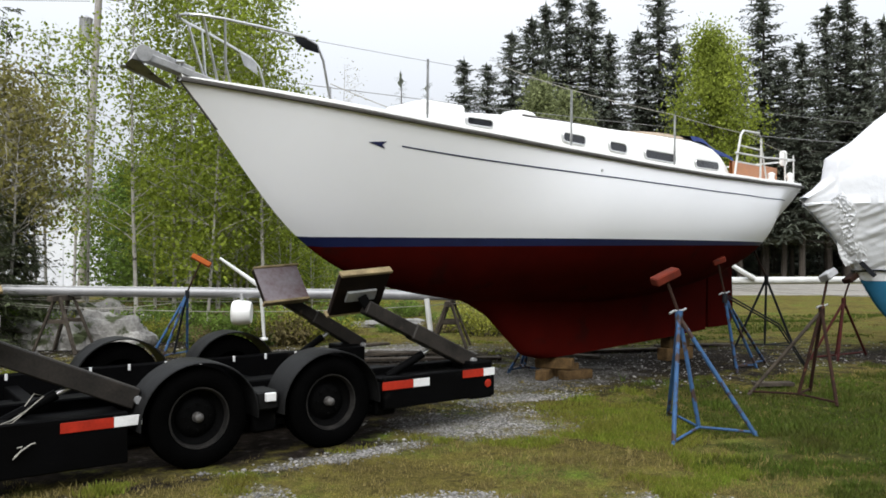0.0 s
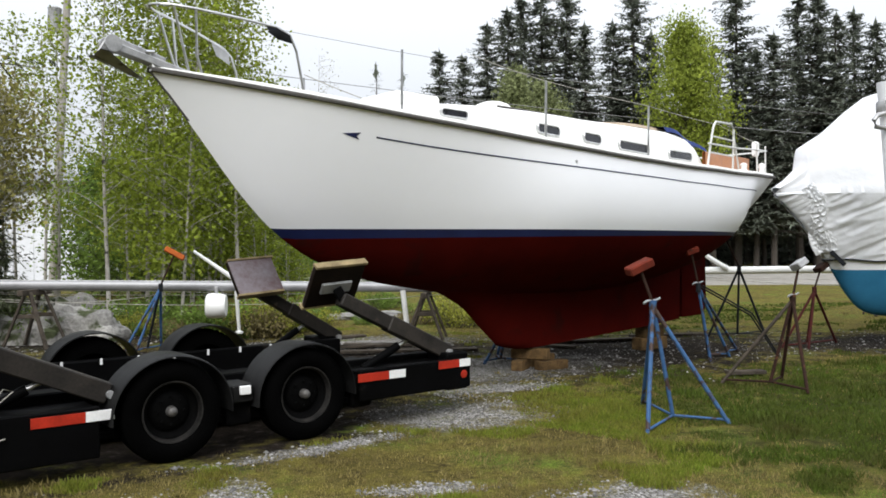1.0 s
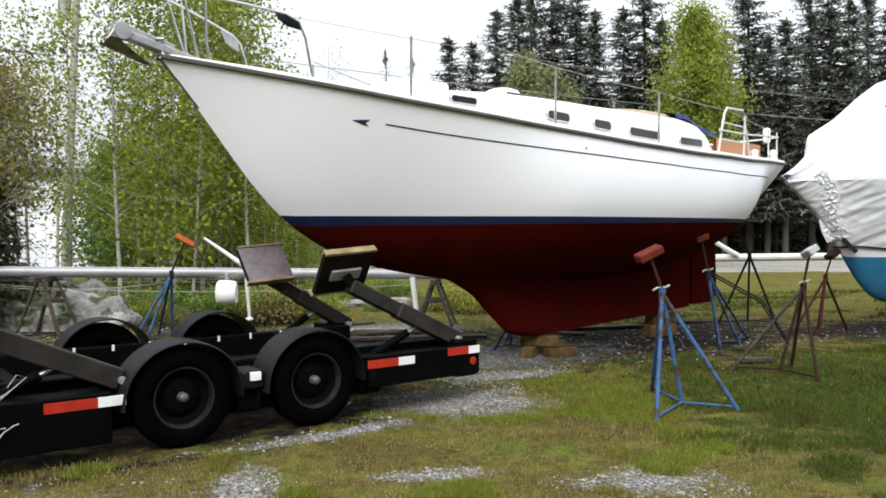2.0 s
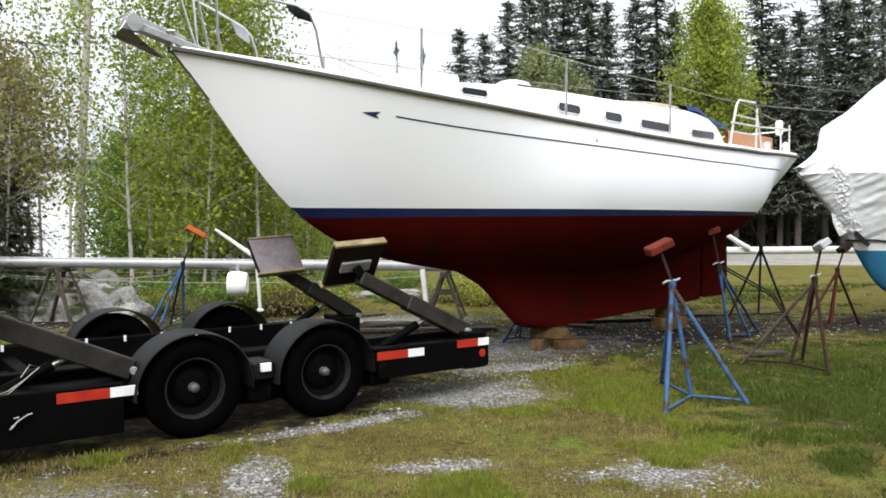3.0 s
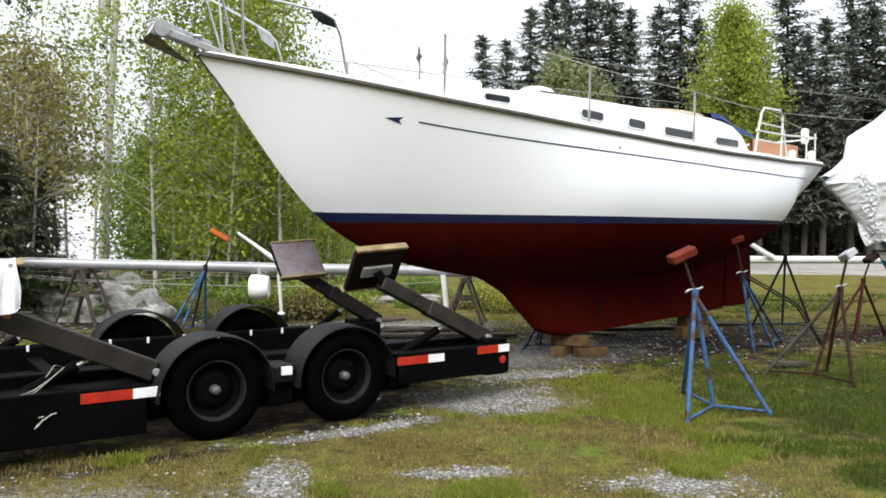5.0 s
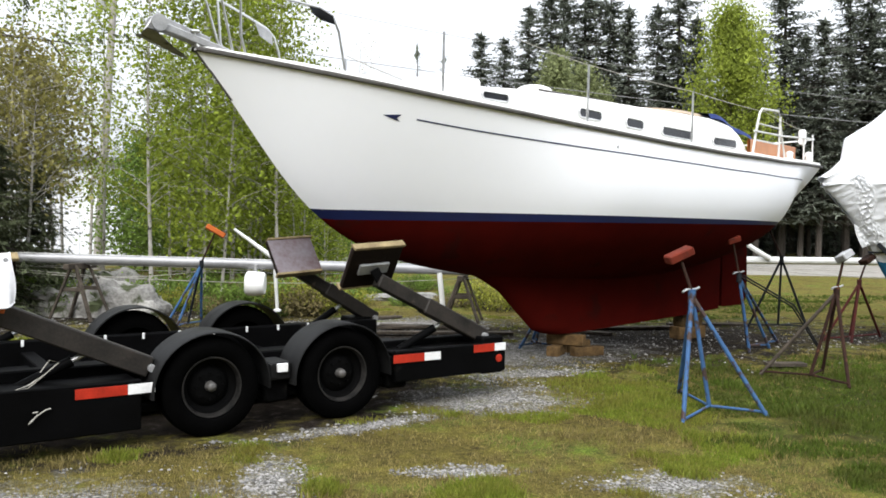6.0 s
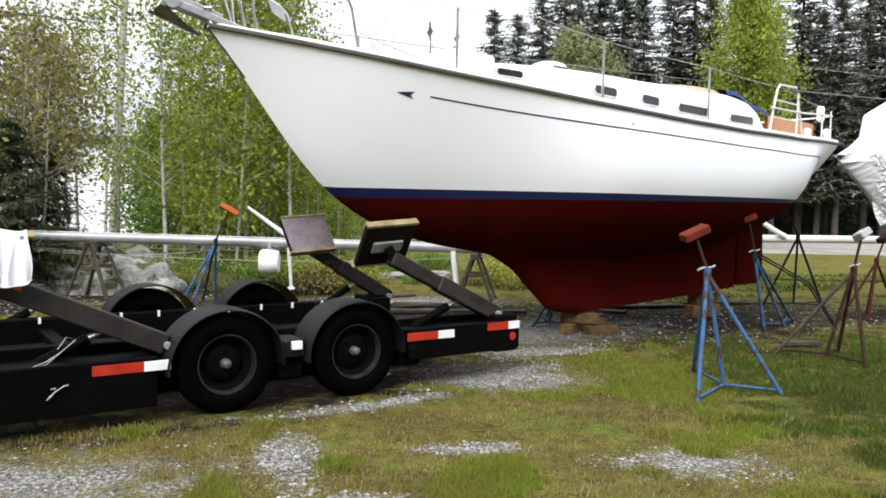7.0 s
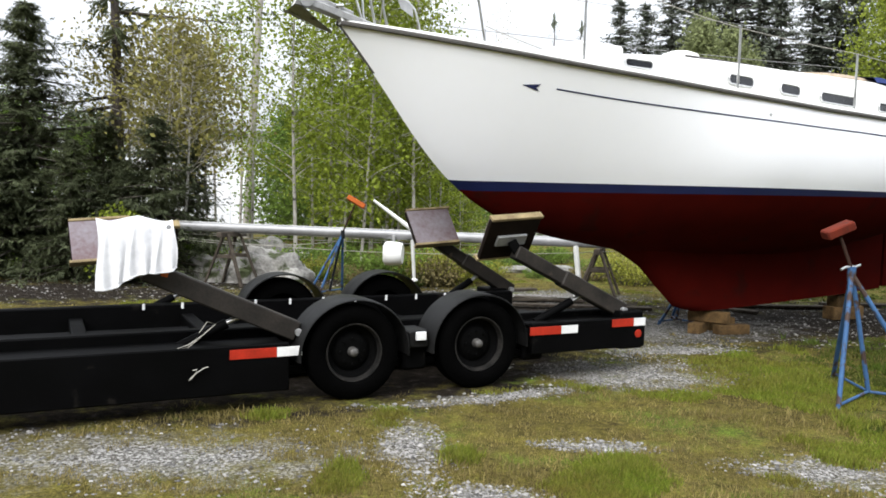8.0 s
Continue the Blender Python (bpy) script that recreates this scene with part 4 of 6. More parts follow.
# ---- stands, timbers, masts ----
def make_stand(name, c, feet, collar, pad, leg_mat, post_mat, pad_mat, label, pad_size=(0.30, 0.16), pad_tilt=(0.0, 0.0), bright_leg=None, group="boat stands", handle=True):
    """A tripod boat stand: three pipe legs, foot braces meeting under a post, a screw with a handle and a tilting pad."""
    base = thing(name, pose(c[0], c[1], 0), label, "boat stand", group)
    L = lambda p: Vector((p[0] - c[0], p[1] - c[1], p[2]))
    k = L(collar)
    mid = Vector((0, 0, 0.05))
    for i, ft in enumerate(feet):
        q = L((ft[0], ft[1], 0.0))
        part("leg", Mesh().tube([q, k + Vector((0, 0, -0.03))], 0.021, 10), bright_leg if (bright_leg and i == 0) else leg_mat, base)
        part("brace", Mesh().tube([q + Vector((0, 0, 0.045)), mid], 0.013, 8), leg_mat, base)
    part("post", Mesh().tube([mid, k], 0.020, 10), post_mat, base)
    part("collar", Mesh().tube([k + Vector((0, 0, -0.10)), k + Vector((0, 0, 0.03))], 0.036, 12), post_mat, base)
    t = L(pad)
    part("screw", Mesh().tube([k, t], 0.015, 10), RUST, base, "rusty jack screw")
    if handle:
        d = Vector((0.8, 0.6, 0.0))
        h = k + (t - k) * 0.08
        part("handle", Mesh().tube([h - d * 0.13 - Vector((0, 0, 0.02)), h - d * 0.07, h + d * 0.07, h + d * 0.13 + Vector((0, 0, 0.015))], 0.011, 8), GALV, base)
    nn = Vector((math.sin(radians(pad_tilt[1])) , math.sin(radians(pad_tilt[0])), 1)).normalized()
    ea = Vector((1, 0.25, 0))
    ea = (ea - nn * ea.dot(nn)).normalized()
    part("pad", Mesh().bar(t - ea * pad_size[0] / 2, t + ea * pad_size[0] / 2, pad_size[1] * 1.6, 0.085, up=nn, bevel=0.012), pad_mat, base, "worn swivel pad")
    return base


make_stand("boat_stand", (2.63, 7.6), [(2.20, 7.02), (3.09, 7.37), (2.585, 8.4)], (2.45, 7.62, 1.12), (2.34, 7.68, 1.47), BLUE, BLUE, ORANGE, "chipped blue tripod boat stand with orange-red pad on grass", (0.27, 0.085), (-12, -24))
make_stand("boat_stand", (4.62, 11.75), [(4.53, 11.45), (5.0, 11.9), (5.35, 12.4)], (4.32, 11.35, 1.10), (4.19, 11.28, 1.60), BLUE, DARKSTEEL, ORANGE, "blue-legged boat stand propping the yacht's hull", (0.2, 0.08), (-15, -15))
make_stand("boat_stand", (4.42, 9.35), [(3.93, 9.6), (4.60, 8.82), (4.75, 9.75)], (4.70, 9.35, 1.05), (4.78, 9.35, 1.44), RUST, RUST, GALV, "rust-brown boat stand with worn silver pad", (0.17, 0.10), (10, -40), bright_leg=OLDWOOD)
make_stand("boat_stand", (6.75, 12.95), [(6.20, 12.70), (6.57, 12.55), (7.5, 13.4)], (6.83, 12.85, 0.95), (6.93, 12.82, 1.30), REDSTEEL, REDSTEEL, RUST, "dark red boat stand under the wrapped boat's bow", (0.2, 0.12), (0, -40), handle=False)
make_stand("boat_stand", (6.25, 14.5), [(5.70, 14.5), (6.72, 14.35), (6.95, 14.9)], (6.20, 14.3, 1.28), (5.86, 14.1, 1.82), DARKSTEEL, DARKSTEEL, DARKSTEEL, "black boat stand under the yacht's counter", (0.2, 0.12), (-10, 10), handle=False)
make_stand("boat_stand", (-4.1, 13.6), [(-4.42, 13.4), (-4.2, 13.3), (-3.98, 13.95)], (-3.85, 13.5, 1.08), (-3.62, 13.5, 1.60), BLUE, DARKSTEEL, TAPEORANGE, "blue boat stand with tilted orange pad beside the mast", (0.34, 0.07), (20, 32), handle=False)
make_stand("boat_stand", (1.52, 11.75), [(1.25, 11.5), (1.75, 11.6), (1.5, 12.1)], (1.62, 11.9, 0.55), (1.75, 12.1, 1.05), BLUE, BLUE, DARKSTEEL, "low blue boat stand behind the keel", (0.2, 0.12), (20, 0), handle=False)

# a spare stand lying tipped against the propped one
tip = thing("tipped_brace", pose(0, 0, 0), "pair of dark steel braces leaning between boat stands", "brace")
for o in (0.0, 0.07):
    part("bar", Mesh().tube([(4.36, 11.3 + o, 1.10 - o * 0.4), (5.25, 11.66 + o, 0.66 - o * 0.4), (5.75, 11.9 + o, 0.02)], 0.012, 8), DARKSTEEL, tip)

# timber under the keel
for i, (x, y, w, d, z0, z1, rz) in enumerate(((1.70, 10.95, 0.42, 0.16, 0.0, 0.14, 62), (2.1, 10.9, 0.46, 0.15, 0.0, 0.13, 22), (1.82, 10.95, 0.52, 0.14, 0.143, 0.29, -28), (2.0, 11.3, 0.5, 0.18, 0.0, 0.16, 40), (4.1, 12.9, 0.6, 0.22, 0.0, 0.2, 30), (4.1, 12.9, 0.5, 0.2, 0.2, 0.38, 34))):
    b = thing("timber_block", pose(x, y, 0, 0, 0, rz), "rough raw timber block under the yacht's keel", "timber", "keel blocks")
    m = Mesh().box(-w / 2, -d / 2, z0, w / 2, d / 2, z1, 0.012)
    part("block", m, TIMBER, b)
for x, y, w, rz in ((-0.5, 13.6, 1.5, 12), (-0.3, 13.75, 1.2, -8), (-1.0, 13.5, 1.0, 20), (4.5, 10.2, 0.5, 5), (0.2, 12.9, 2.2, 3), (-0.95, 15.0, 0.8, 25), (3.4, 13.9, 1.8, 12), (5.0, 14.6, 1.5, 6), (2.6, 13.2, 0.7, -30)):
    b = thing("plank", pose(x, y, 0.01, 0, 0, rz), "grey weathered plank lying on the ground", "plank", "loose planks")
    part("board", Mesh().box(-w / 2, -0.08, 0.0, w / 2, 0.08, 0.045, 0.005), OLDWOOD, b)


def make_sawhorse(x, y, h, spread, mat, rz, label):
    s = thing("sawhorse", pose(x, y, 0, 0, 0, rz), label, "sawhorse", "sawhorses")
    for a in (-1, 1):
        for b in (-1, 1):
            part("leg", Mesh().bar((a * 0.30, b * spread, 0), (a * 0.20, b * 0.04, h - 0.04), 0.075, 0.04), mat, s)
        part("gusset", Mesh().bar((a * 0.24, -spread * 0.5, h * 0.55), (a * 0.24, spread * 0.5, h * 0.55), 0.02, 0.07), mat, s)
    part("top_beam", Mesh().box(-0.42, -0.05, h - 0.10, 0.42, 0.05, h, 0.006), mat, s)


make_sawhorse(-6.2, 14.3, 1.0, 0.40, OLDWOOD, 80, "grey weathered wooden sawhorse under the mast's end")
make_sawhorse(0.55, 14.75, 0.86, 0.34, OLDWOOD, 80, "dark weathered wooden sawhorse under the mast")
prop = thing("mast_prop", pose(0.22, 14.55, 0), "white pipe prop with a foot plate under the mast", "prop")
part("pipe", Mesh().tube([(0, 0, 0.02), (-0.10, 0.02, 0.9)], 0.05, 10), WHITEMAST, prop)
part("foot_plate", Mesh().turned((0, 0, 0), (0, 0, 1), [(0, 0), (0, 0.12), (0.03, 0.12), (0.05, 0.05)], 14), WHITEMAST, prop)


def make_mast():
    mast = thing("mast", pose(0, 0, 0), "long grey aluminium mast lying on sawhorses with spreaders and radome", "mast")
    p, q = Vector((-8.35, 14.25, 1.10)), Vector((1.35, 14.75, 0.93))
    rows = []
    d = (q - p).normalized()
    a = d.cross(Vector((0, 0, 1))).normalized()
    b = a.cross(d)
    for i in range(21):
        c = p.lerp(q, i / 20)
        rows.append([c + a * 0.055 * math.cos(t) + b * 0.085 * math.sin(t) for t in (2 * math.pi * j / 16 for j in range(16))])
    m = Mesh()
    m.grid(rows, True)
    m.poly(rows[0]), m.poly(rows[-1])
    part("spar", m, ALU, mast, "grey aluminium spar")
    part("track", Mesh().bar(p + b * 0.09 + d, q + b * 0.09, 0.02, 0.012), WHITEMAST, mast)
    part("mast_cap", Mesh().bar(p - d * 0.10, p + d * 0.04, 0.15, 0.24), DARKSTEEL, mast, "dark masthead casting")
    part("antenna", Mesh().tube([p - d * 0.1 + b * 0.05, p - d * 1.7 + b * 0.02 - a * 0.1], 0.009, 6, 0.004), ROPE, mast, "thin pale whip antenna")
    c = p.lerp(q, 0.57)
    part("spreader", Mesh().tube([c + b * 0.1, c + b * 0.62 - d * 0.75], 0.045, 8, 0.025), WHITEMAST, mast, "white spreader")
    part("spreader", Mesh().tube([c - b * 0.08 - a * -0.05, c - b * 0.80 + d * 0.05], 0.035, 8, 0.03), WHITEMAST, mast, "white spreader")
    part("spreader_boot", Mesh().turned(c - b * 0.83 + d * 0.05, b, [(0, 0.0), (0, 0.07), (0.03, 0.07), (0.05, 0.03)], 12), WHITEMAST, mast)
    c = p.lerp(q, 0.535) - b * 0.34 - a * -0.05
    part("radome", Mesh().turned(c - d * 0.17, d, [(0, 0), (0.0, 0.18), (0.03, 0.215), (0.13, 0.225), (0.22, 0.215), (0.32, 0.20), (0.34, 0.18), (0.34, 0)], 28), DECK, mast, "white round radar dome")
    part("radome_bracket", Mesh().bar(c + b * 0.12, c + b * 0.34, 0.08, 0.06), GALV, mast)
    for i, (u, v, dz) in enumerate(((0.02, 0.45, 0.20), (0.02, 0.70, 0.05), (0.0, 0.95, 0.35), (0.15, 0.55, -0.08))):
        s0, s1 = p.lerp(q, u) - a * 0.1, p.lerp(q, v) - a * 0.12
        pts = [s0.lerp(s1, t / 12) - b * (0.05 + (0.9 - i * 0.15) * 4 * t / 12 * (1 - t / 12) * dz + 0.08) for t in range(13)]
        part("shroud", Mesh().tube(pts, 0.006, 5), ROPE, mast, "slack rigging wire")
    c = p.lerp(q, 0.72)
    part("steaming_light", Mesh().tube([c + b * 0.09, c + b * 0.32 - a * -0.03], 0.012, 6).turned(c + b * 0.30, b, [(0, 0), (0, 0.06), (0.07, 0.07), (0.09, 0)], 10), WHITEMAST, mast)
    return mast


make_mast()
m2 = thing("mast", pose(0, 0, 0), "white painted mast lying behind the yacht", "mast")
p, q = Vector((4.5, 17.6, 1.10)), Vector((16.0, 18.8, 1.10))
part("spar", Mesh().tube([p.lerp(q, i / 10) for i in range(11)], 0.085, 14), WHITEMAST, m2, "white painted spar")
part("spreader", Mesh().tube([(6.95, 17.8, 1.45), (7.25, 17.75, 1.25), (7.45, 17.8, 1.15)], 0.05, 8, 0.06), WHITEMAST, m2)
for k in range(3):
    part("shroud", Mesh().tube([(5.5 + 0.4 * i, 17.5 - 0.02 * i, 1.02 - 0.12 * (k + 1) * math.sin(math.pi * i / 24) + 0.1 * (k == 2)) for i in range(25)], 0.006, 5), ROPE, m2)
for x in (5.6, 11.4, 14.6):
    make_sawhorse(x, 17.6 + (x - 4.5) * 0.104, 1.0, 0.32, OLDWOOD, 85, "weathered wooden sawhorse under the white mast")


# ---- shrink-wrapped boat ----
def make_wrapped_boat():
    b = thing("wrapped_boat", pose(6.06, 12.6, 0, 0, 0, 10), "motor boat in white shrink wrap with light blue bottom, on stands", "boat")
    zk = curve([0, 0.35, 0.8, 1.05, 1.3, 1.6, 2.2, 6.5], [2.46, 2.14, 1.64, 1.26, 0.84, 0.54, 0.46, 0.44])
    zr = lambda s: float(np.interp(s, [0, 0.25, 0.44, 0.5, 1.0, 1.5, 1.9, 4.0, 6.5], [2.57, 2.72, 2.88, 3.22, 3.50, 3.88, 4.14, 4.3, 4.3]))
    hb = lambda s: float(np.interp(s, [0, 0.03, 0.10, 0.22, 0.4, 1.0, 1.8, 3, 6.5], [0.0, 0.07, 0.115, 0.155, 0.22, 0.50, 0.86, 1.3, 1.6]))
    sheer = 2.48
    edge = lambda s: 1.45 - 0.03 * s + 0.03 * noise.noise((s * 3, 0, 0))

    def w(s, z):
        k = zk(s)
        return hb(s) * min(1, max(0.0, (z - k) / (sheer - k))) ** 0.62

    st = [6.5 * (i / 150) ** 1.5 for i in range(151)]
    for name, z0, z1, mat, lab in (("hull_bottom", lambda s: zk(s), lambda s: max(zk(s), 1.26), SKYBLUE, "light blue bottom paint"), ("hull_side", lambda s: max(zk(s), 1.26), lambda s: max(zk(s), edge(s) + 0.1), GEL, "white hull side")):
        m = Mesh()
        for side in (-1, 1):
            m.grid([[(s, side * w(s, z0(s) + (z1(s) - z0(s)) * (j / 8) ** 2), z0(s) + (z1(s) - z0(s)) * (j / 8) ** 2) for j in range(9)] for s in st])
        part(name, m, mat, b, lab)
    m = Mesh()
    for side in (-1, 1):
        rows = []
        for s in st:
            e, r = max(zk(s) + 0.0, edge(s)), zr(s)
            row = []
            for j in range(37):
                z = e + (sheer - e) * j / 36
                fold = noise.noise((s * 1.1 + z * 0.8, (z - 0.5 * s) * 7, side))
                wr = 0.030 * (1 - abs(fold)) ** 4 + 0.02 * fold + 0.010 * noise.noise((s * 3, (z - 0.35 * s) * 22, side + 2)) + 0.012 * noise.noise((s * 9, z * 11, side + 4)) * max(0.0, 1 - abs(s - 0.75) / 0.5) * 2 + 0.012
                row.append((s, side * (w(s, z) + wr), z))
            tw = 0.12 + 0.25 * min(1, s / 3)
            for j in range(1, 13):
                u = j / 12
                x = w(s, sheer) * (1 - u) ** 0.9 + tw * u
                x += 0.015 * noise.noise((s * 1.3, u * 4, 9 + side))
                row.append((s, side * x, sheer + (r - sheer) * u ** 0.85))
            row.append((s, 0, r + 0.02))
            rows.append(row)
        m.grid(rows)
    part("shrink_wrap", m, WRAP, b, "taut creased white shrink wrap")
    # crumpled bunch of film gathered on the bow's side
    m = Mesh()
    rows = []
    for i in range(71):
        u = i / 70
        s, z = 0.40 + 0.46 * u + 0.03 * math.sin(7 * u), 2.60 - 1.05 * u
        row = []
        for j in range(27):
            v = j / 26 - 0.5
            k = (1 - abs(noise.noise((u * 13, v * 6, 2)))) ** 3 * 0.05 + noise.noise((u * 34, v * 17, 6)) * 0.022
            sv, zv = s + v * (0.16 + 0.14 * abs(math.sin(5 * u))), z + v * 0.12
            row.append((sv, -(w(sv, min(sheer, zv)) + 0.022 + k * (1 - 4 * v * v)), zv))
        rows.append(row)
    m.grid(rows)
    part("wrap_crumple", m, WRAP, b, "crumpled gathered shrink wrap")
    m = Mesh()
    m.tube([(s, -(w(s, edge(s)) + 0.03), edge(s)) for s in st if s > 0.8], 0.016, 6)
    part("wrap_band", m, DARKSTEEL, b, "dark strap along the wrap's edge")
    part("wrap_fold", Mesh().bar((0.90, -0.16, 1.56), (1.06, -0.28, 1.34), 0.04, 0.07), DARKSTEEL, b, "dark torn flap at the stem")
    # wrapped post beside the bow
    pst = thing("wrapped_post", pose(6.92, 11.0, 0), "white wrapped post with a strap and a bent pipe", "post")
    m = Mesh()
    m.tube([(0.18, 0, 0.0), (0.16, 0, 1.2), (0.05, 0, 3.2), (0.02, 0, 3.95)], 0.06, 16, 0.16)
    part("post", m, WRAP, pst)
    part("strap", Mesh().turned((0.03, 0, 3.52), (0, 0, 1), [(0, 0.165), (0.02, 0.175), (0.14, 0.175), (0.16, 0.165)], 20), GALV, pst, "dark strap round the post")
    part("pipe", Mesh().tube([(-0.08, -0.1, 3.50), (-0.2, -0.1, 3.47), (-0.26, -0.1, 3.40), (-0.24, -0.1, 3.31), (-0.05, -0.1, 3.28)], 0.035, 10), GALV, pst)


make_wrapped_boat()

# white cloth tied over the front near pad
cloth = thing("pad_cover", TRAILER, "white cloth hanging over the trailer's front pad", "cloth")
m = Mesh()
rows = []
for i in range(57):
    u = i / 56
    rows.append([(-3.12 + 0.54 * u + 0.012 * math.sin(17 * u + v * 5), 0.10 - 0.14 * v ** 0.5 + 0.022 * v * math.sin(38 * u + 2 * v), 1.49 - 0.02 * math.sin(9 * u) - 0.46 * v * (0.75 + 0.35 * (1 - u))) for v in (k / 8 for k in range(9))])
m.grid(rows)
part("cloth", m, CLOTH, cloth)
part("hem", Mesh().tube([Vector(r[-1]) + Vector((0, -0.004, 0)) for r in rows], 0.007, 6), CLOTH, cloth, "stitched white hem")
e = Vector(rows[-5][1])
part("eyelet", Mesh().turned(e + Vector((0, -0.004, 0)), (0, -1, 0), [(0, 0.004), (0.006, 0.005), (0.006, 0.014), (0, 0.016), (0, 0.004)], 14), GALV, cloth, "small metal eyelet")
part("strap", Mesh().bar((-2.60, 0.06, 1.28), (-2.66, 0.05, 1.06), 0.05, 0.012, up=(0, 1, 0), bevel=0.003), TAPEORANGE, cloth, "orange webbing strap")


# ---- trees and plants ----
def leaves(rng, centres, size, spread, per, flat=0.0, long=1.0):
    """Many small pointed leaves round the given centres, as vertex and face arrays."""
    c = np.repeat(np.asarray(centres, float), per, axis=0)
    n = len(c)
    c = c + rng.normal(0, 1, (n, 3)) * spread
    a = rng.normal(0, 1, (n, 3))
    a /= np.linalg.norm(a, axis=1)[:, None]
    b = np.cross(a, rng.normal(0, 1, (n, 3)))
    b /= np.linalg.norm(b, axis=1)[:, None]
    if flat:
        a[:, 2] *= 1 - flat
    s = (size * rng.uniform(0.6, 1.3, n))[:, None]
    v = np.stack([c - a * s * 0.5 * long, c + b * s * 0.36, c + a * s * 0.55 * long, c - b * s * 0.36], 1).reshape(-1, 3)
    f = np.arange(n * 4).reshape(-1, 4)
    return v, f


def tree_empty(name, x, y, label, category, group, rz=0, z=None):
    return thing(name, pose(x, y, (ground_height(x, y) if z is None else z) - 0.03, 0, 0, rz), label, category, group)


def broadleaf(seed, height, crown, first, n_limbs, per, size, leaf_mat, bark, trunk_r, lean=0.0, stems=1, droop=0.2):
    """Meshes of a slender broadleaved tree: tapered stems with limbs and twigs, and a crown of separate leaves."""
    rng = np.random.default_rng(seed)
    m, centres = Mesh(), []
    for k in range(stems):
        ang = rng.uniform(0, 6.28)
        off = Vector((math.cos(ang), math.sin(ang), 0)) * (0.0 if stems == 1 else 0.12)
        tilt = Vector((rng.normal(0, 0.03) + lean, rng.normal(0, 0.03), 0)) * (1 if stems == 1 else 2.6)
        hgt = height * rng.uniform(0.82, 1.0)
        pts = []
        for i in range(13):
            t = i / 12
            pts.append(off + tilt * (hgt * t) + Vector((0.05 * math.sin(5 * t + ang), 0.05 * math.cos(4 * t + ang), hgt * t)))
        m.tube(pts, trunk_r, 8, trunk_r * 0.15)
        for i in range(n_limbs):
            t = first + (1 - first) * ((i + rng.uniform(0, 1)) / n_limbs)
            base = pts[min(11, int(t * 12))].lerp(pts[min(12, int(t * 12) + 1)], t * 12 - int(t * 12))
            az = rng.uniform(0, 6.28)
            prof = math.sin(math.pi * min(1, (t - first) / (1 - first) * 0.8 + 0.2)) ** 0.7
            ln = crown * prof * rng.uniform(0.55, 1.15) + 0.15
            d = Vector((math.cos(az), math.sin(az), rng.uniform(0.35, 0.95))).normalized()
            lp = [base + d * (ln * u) + Vector((0, 0, -droop * ln * u * u)) for u in (0, 0.25, 0.5, 0.75, 1.0)]
            m.tube(lp, trunk_r * 0.32 * (1.1 - t * 0.7), 5, 0.004, cap=False)
            for u in np.linspace(0.25, 1.0, 7):
                q = lp[0].lerp(lp[-1], u) + Vector((0, 0, -droop * ln * (u * u - u) * 0.0))
                centres.append(tuple(q))
                if rng.uniform() < 0.5:
                    e = q + Vector(rng.normal(0, 0.22, 3)) * crown * 0.5
                    m.tube([q, e], 0.005, 4, 0.002, cap=False)
                    centres.append(tuple(e))
    v, f = leaves(rng, centres, size, crown * 0.13 + 0.05, per)
    return m.data("trunk", bark), raw("crown", v.tolist(), f.tolist(), leaf_mat)


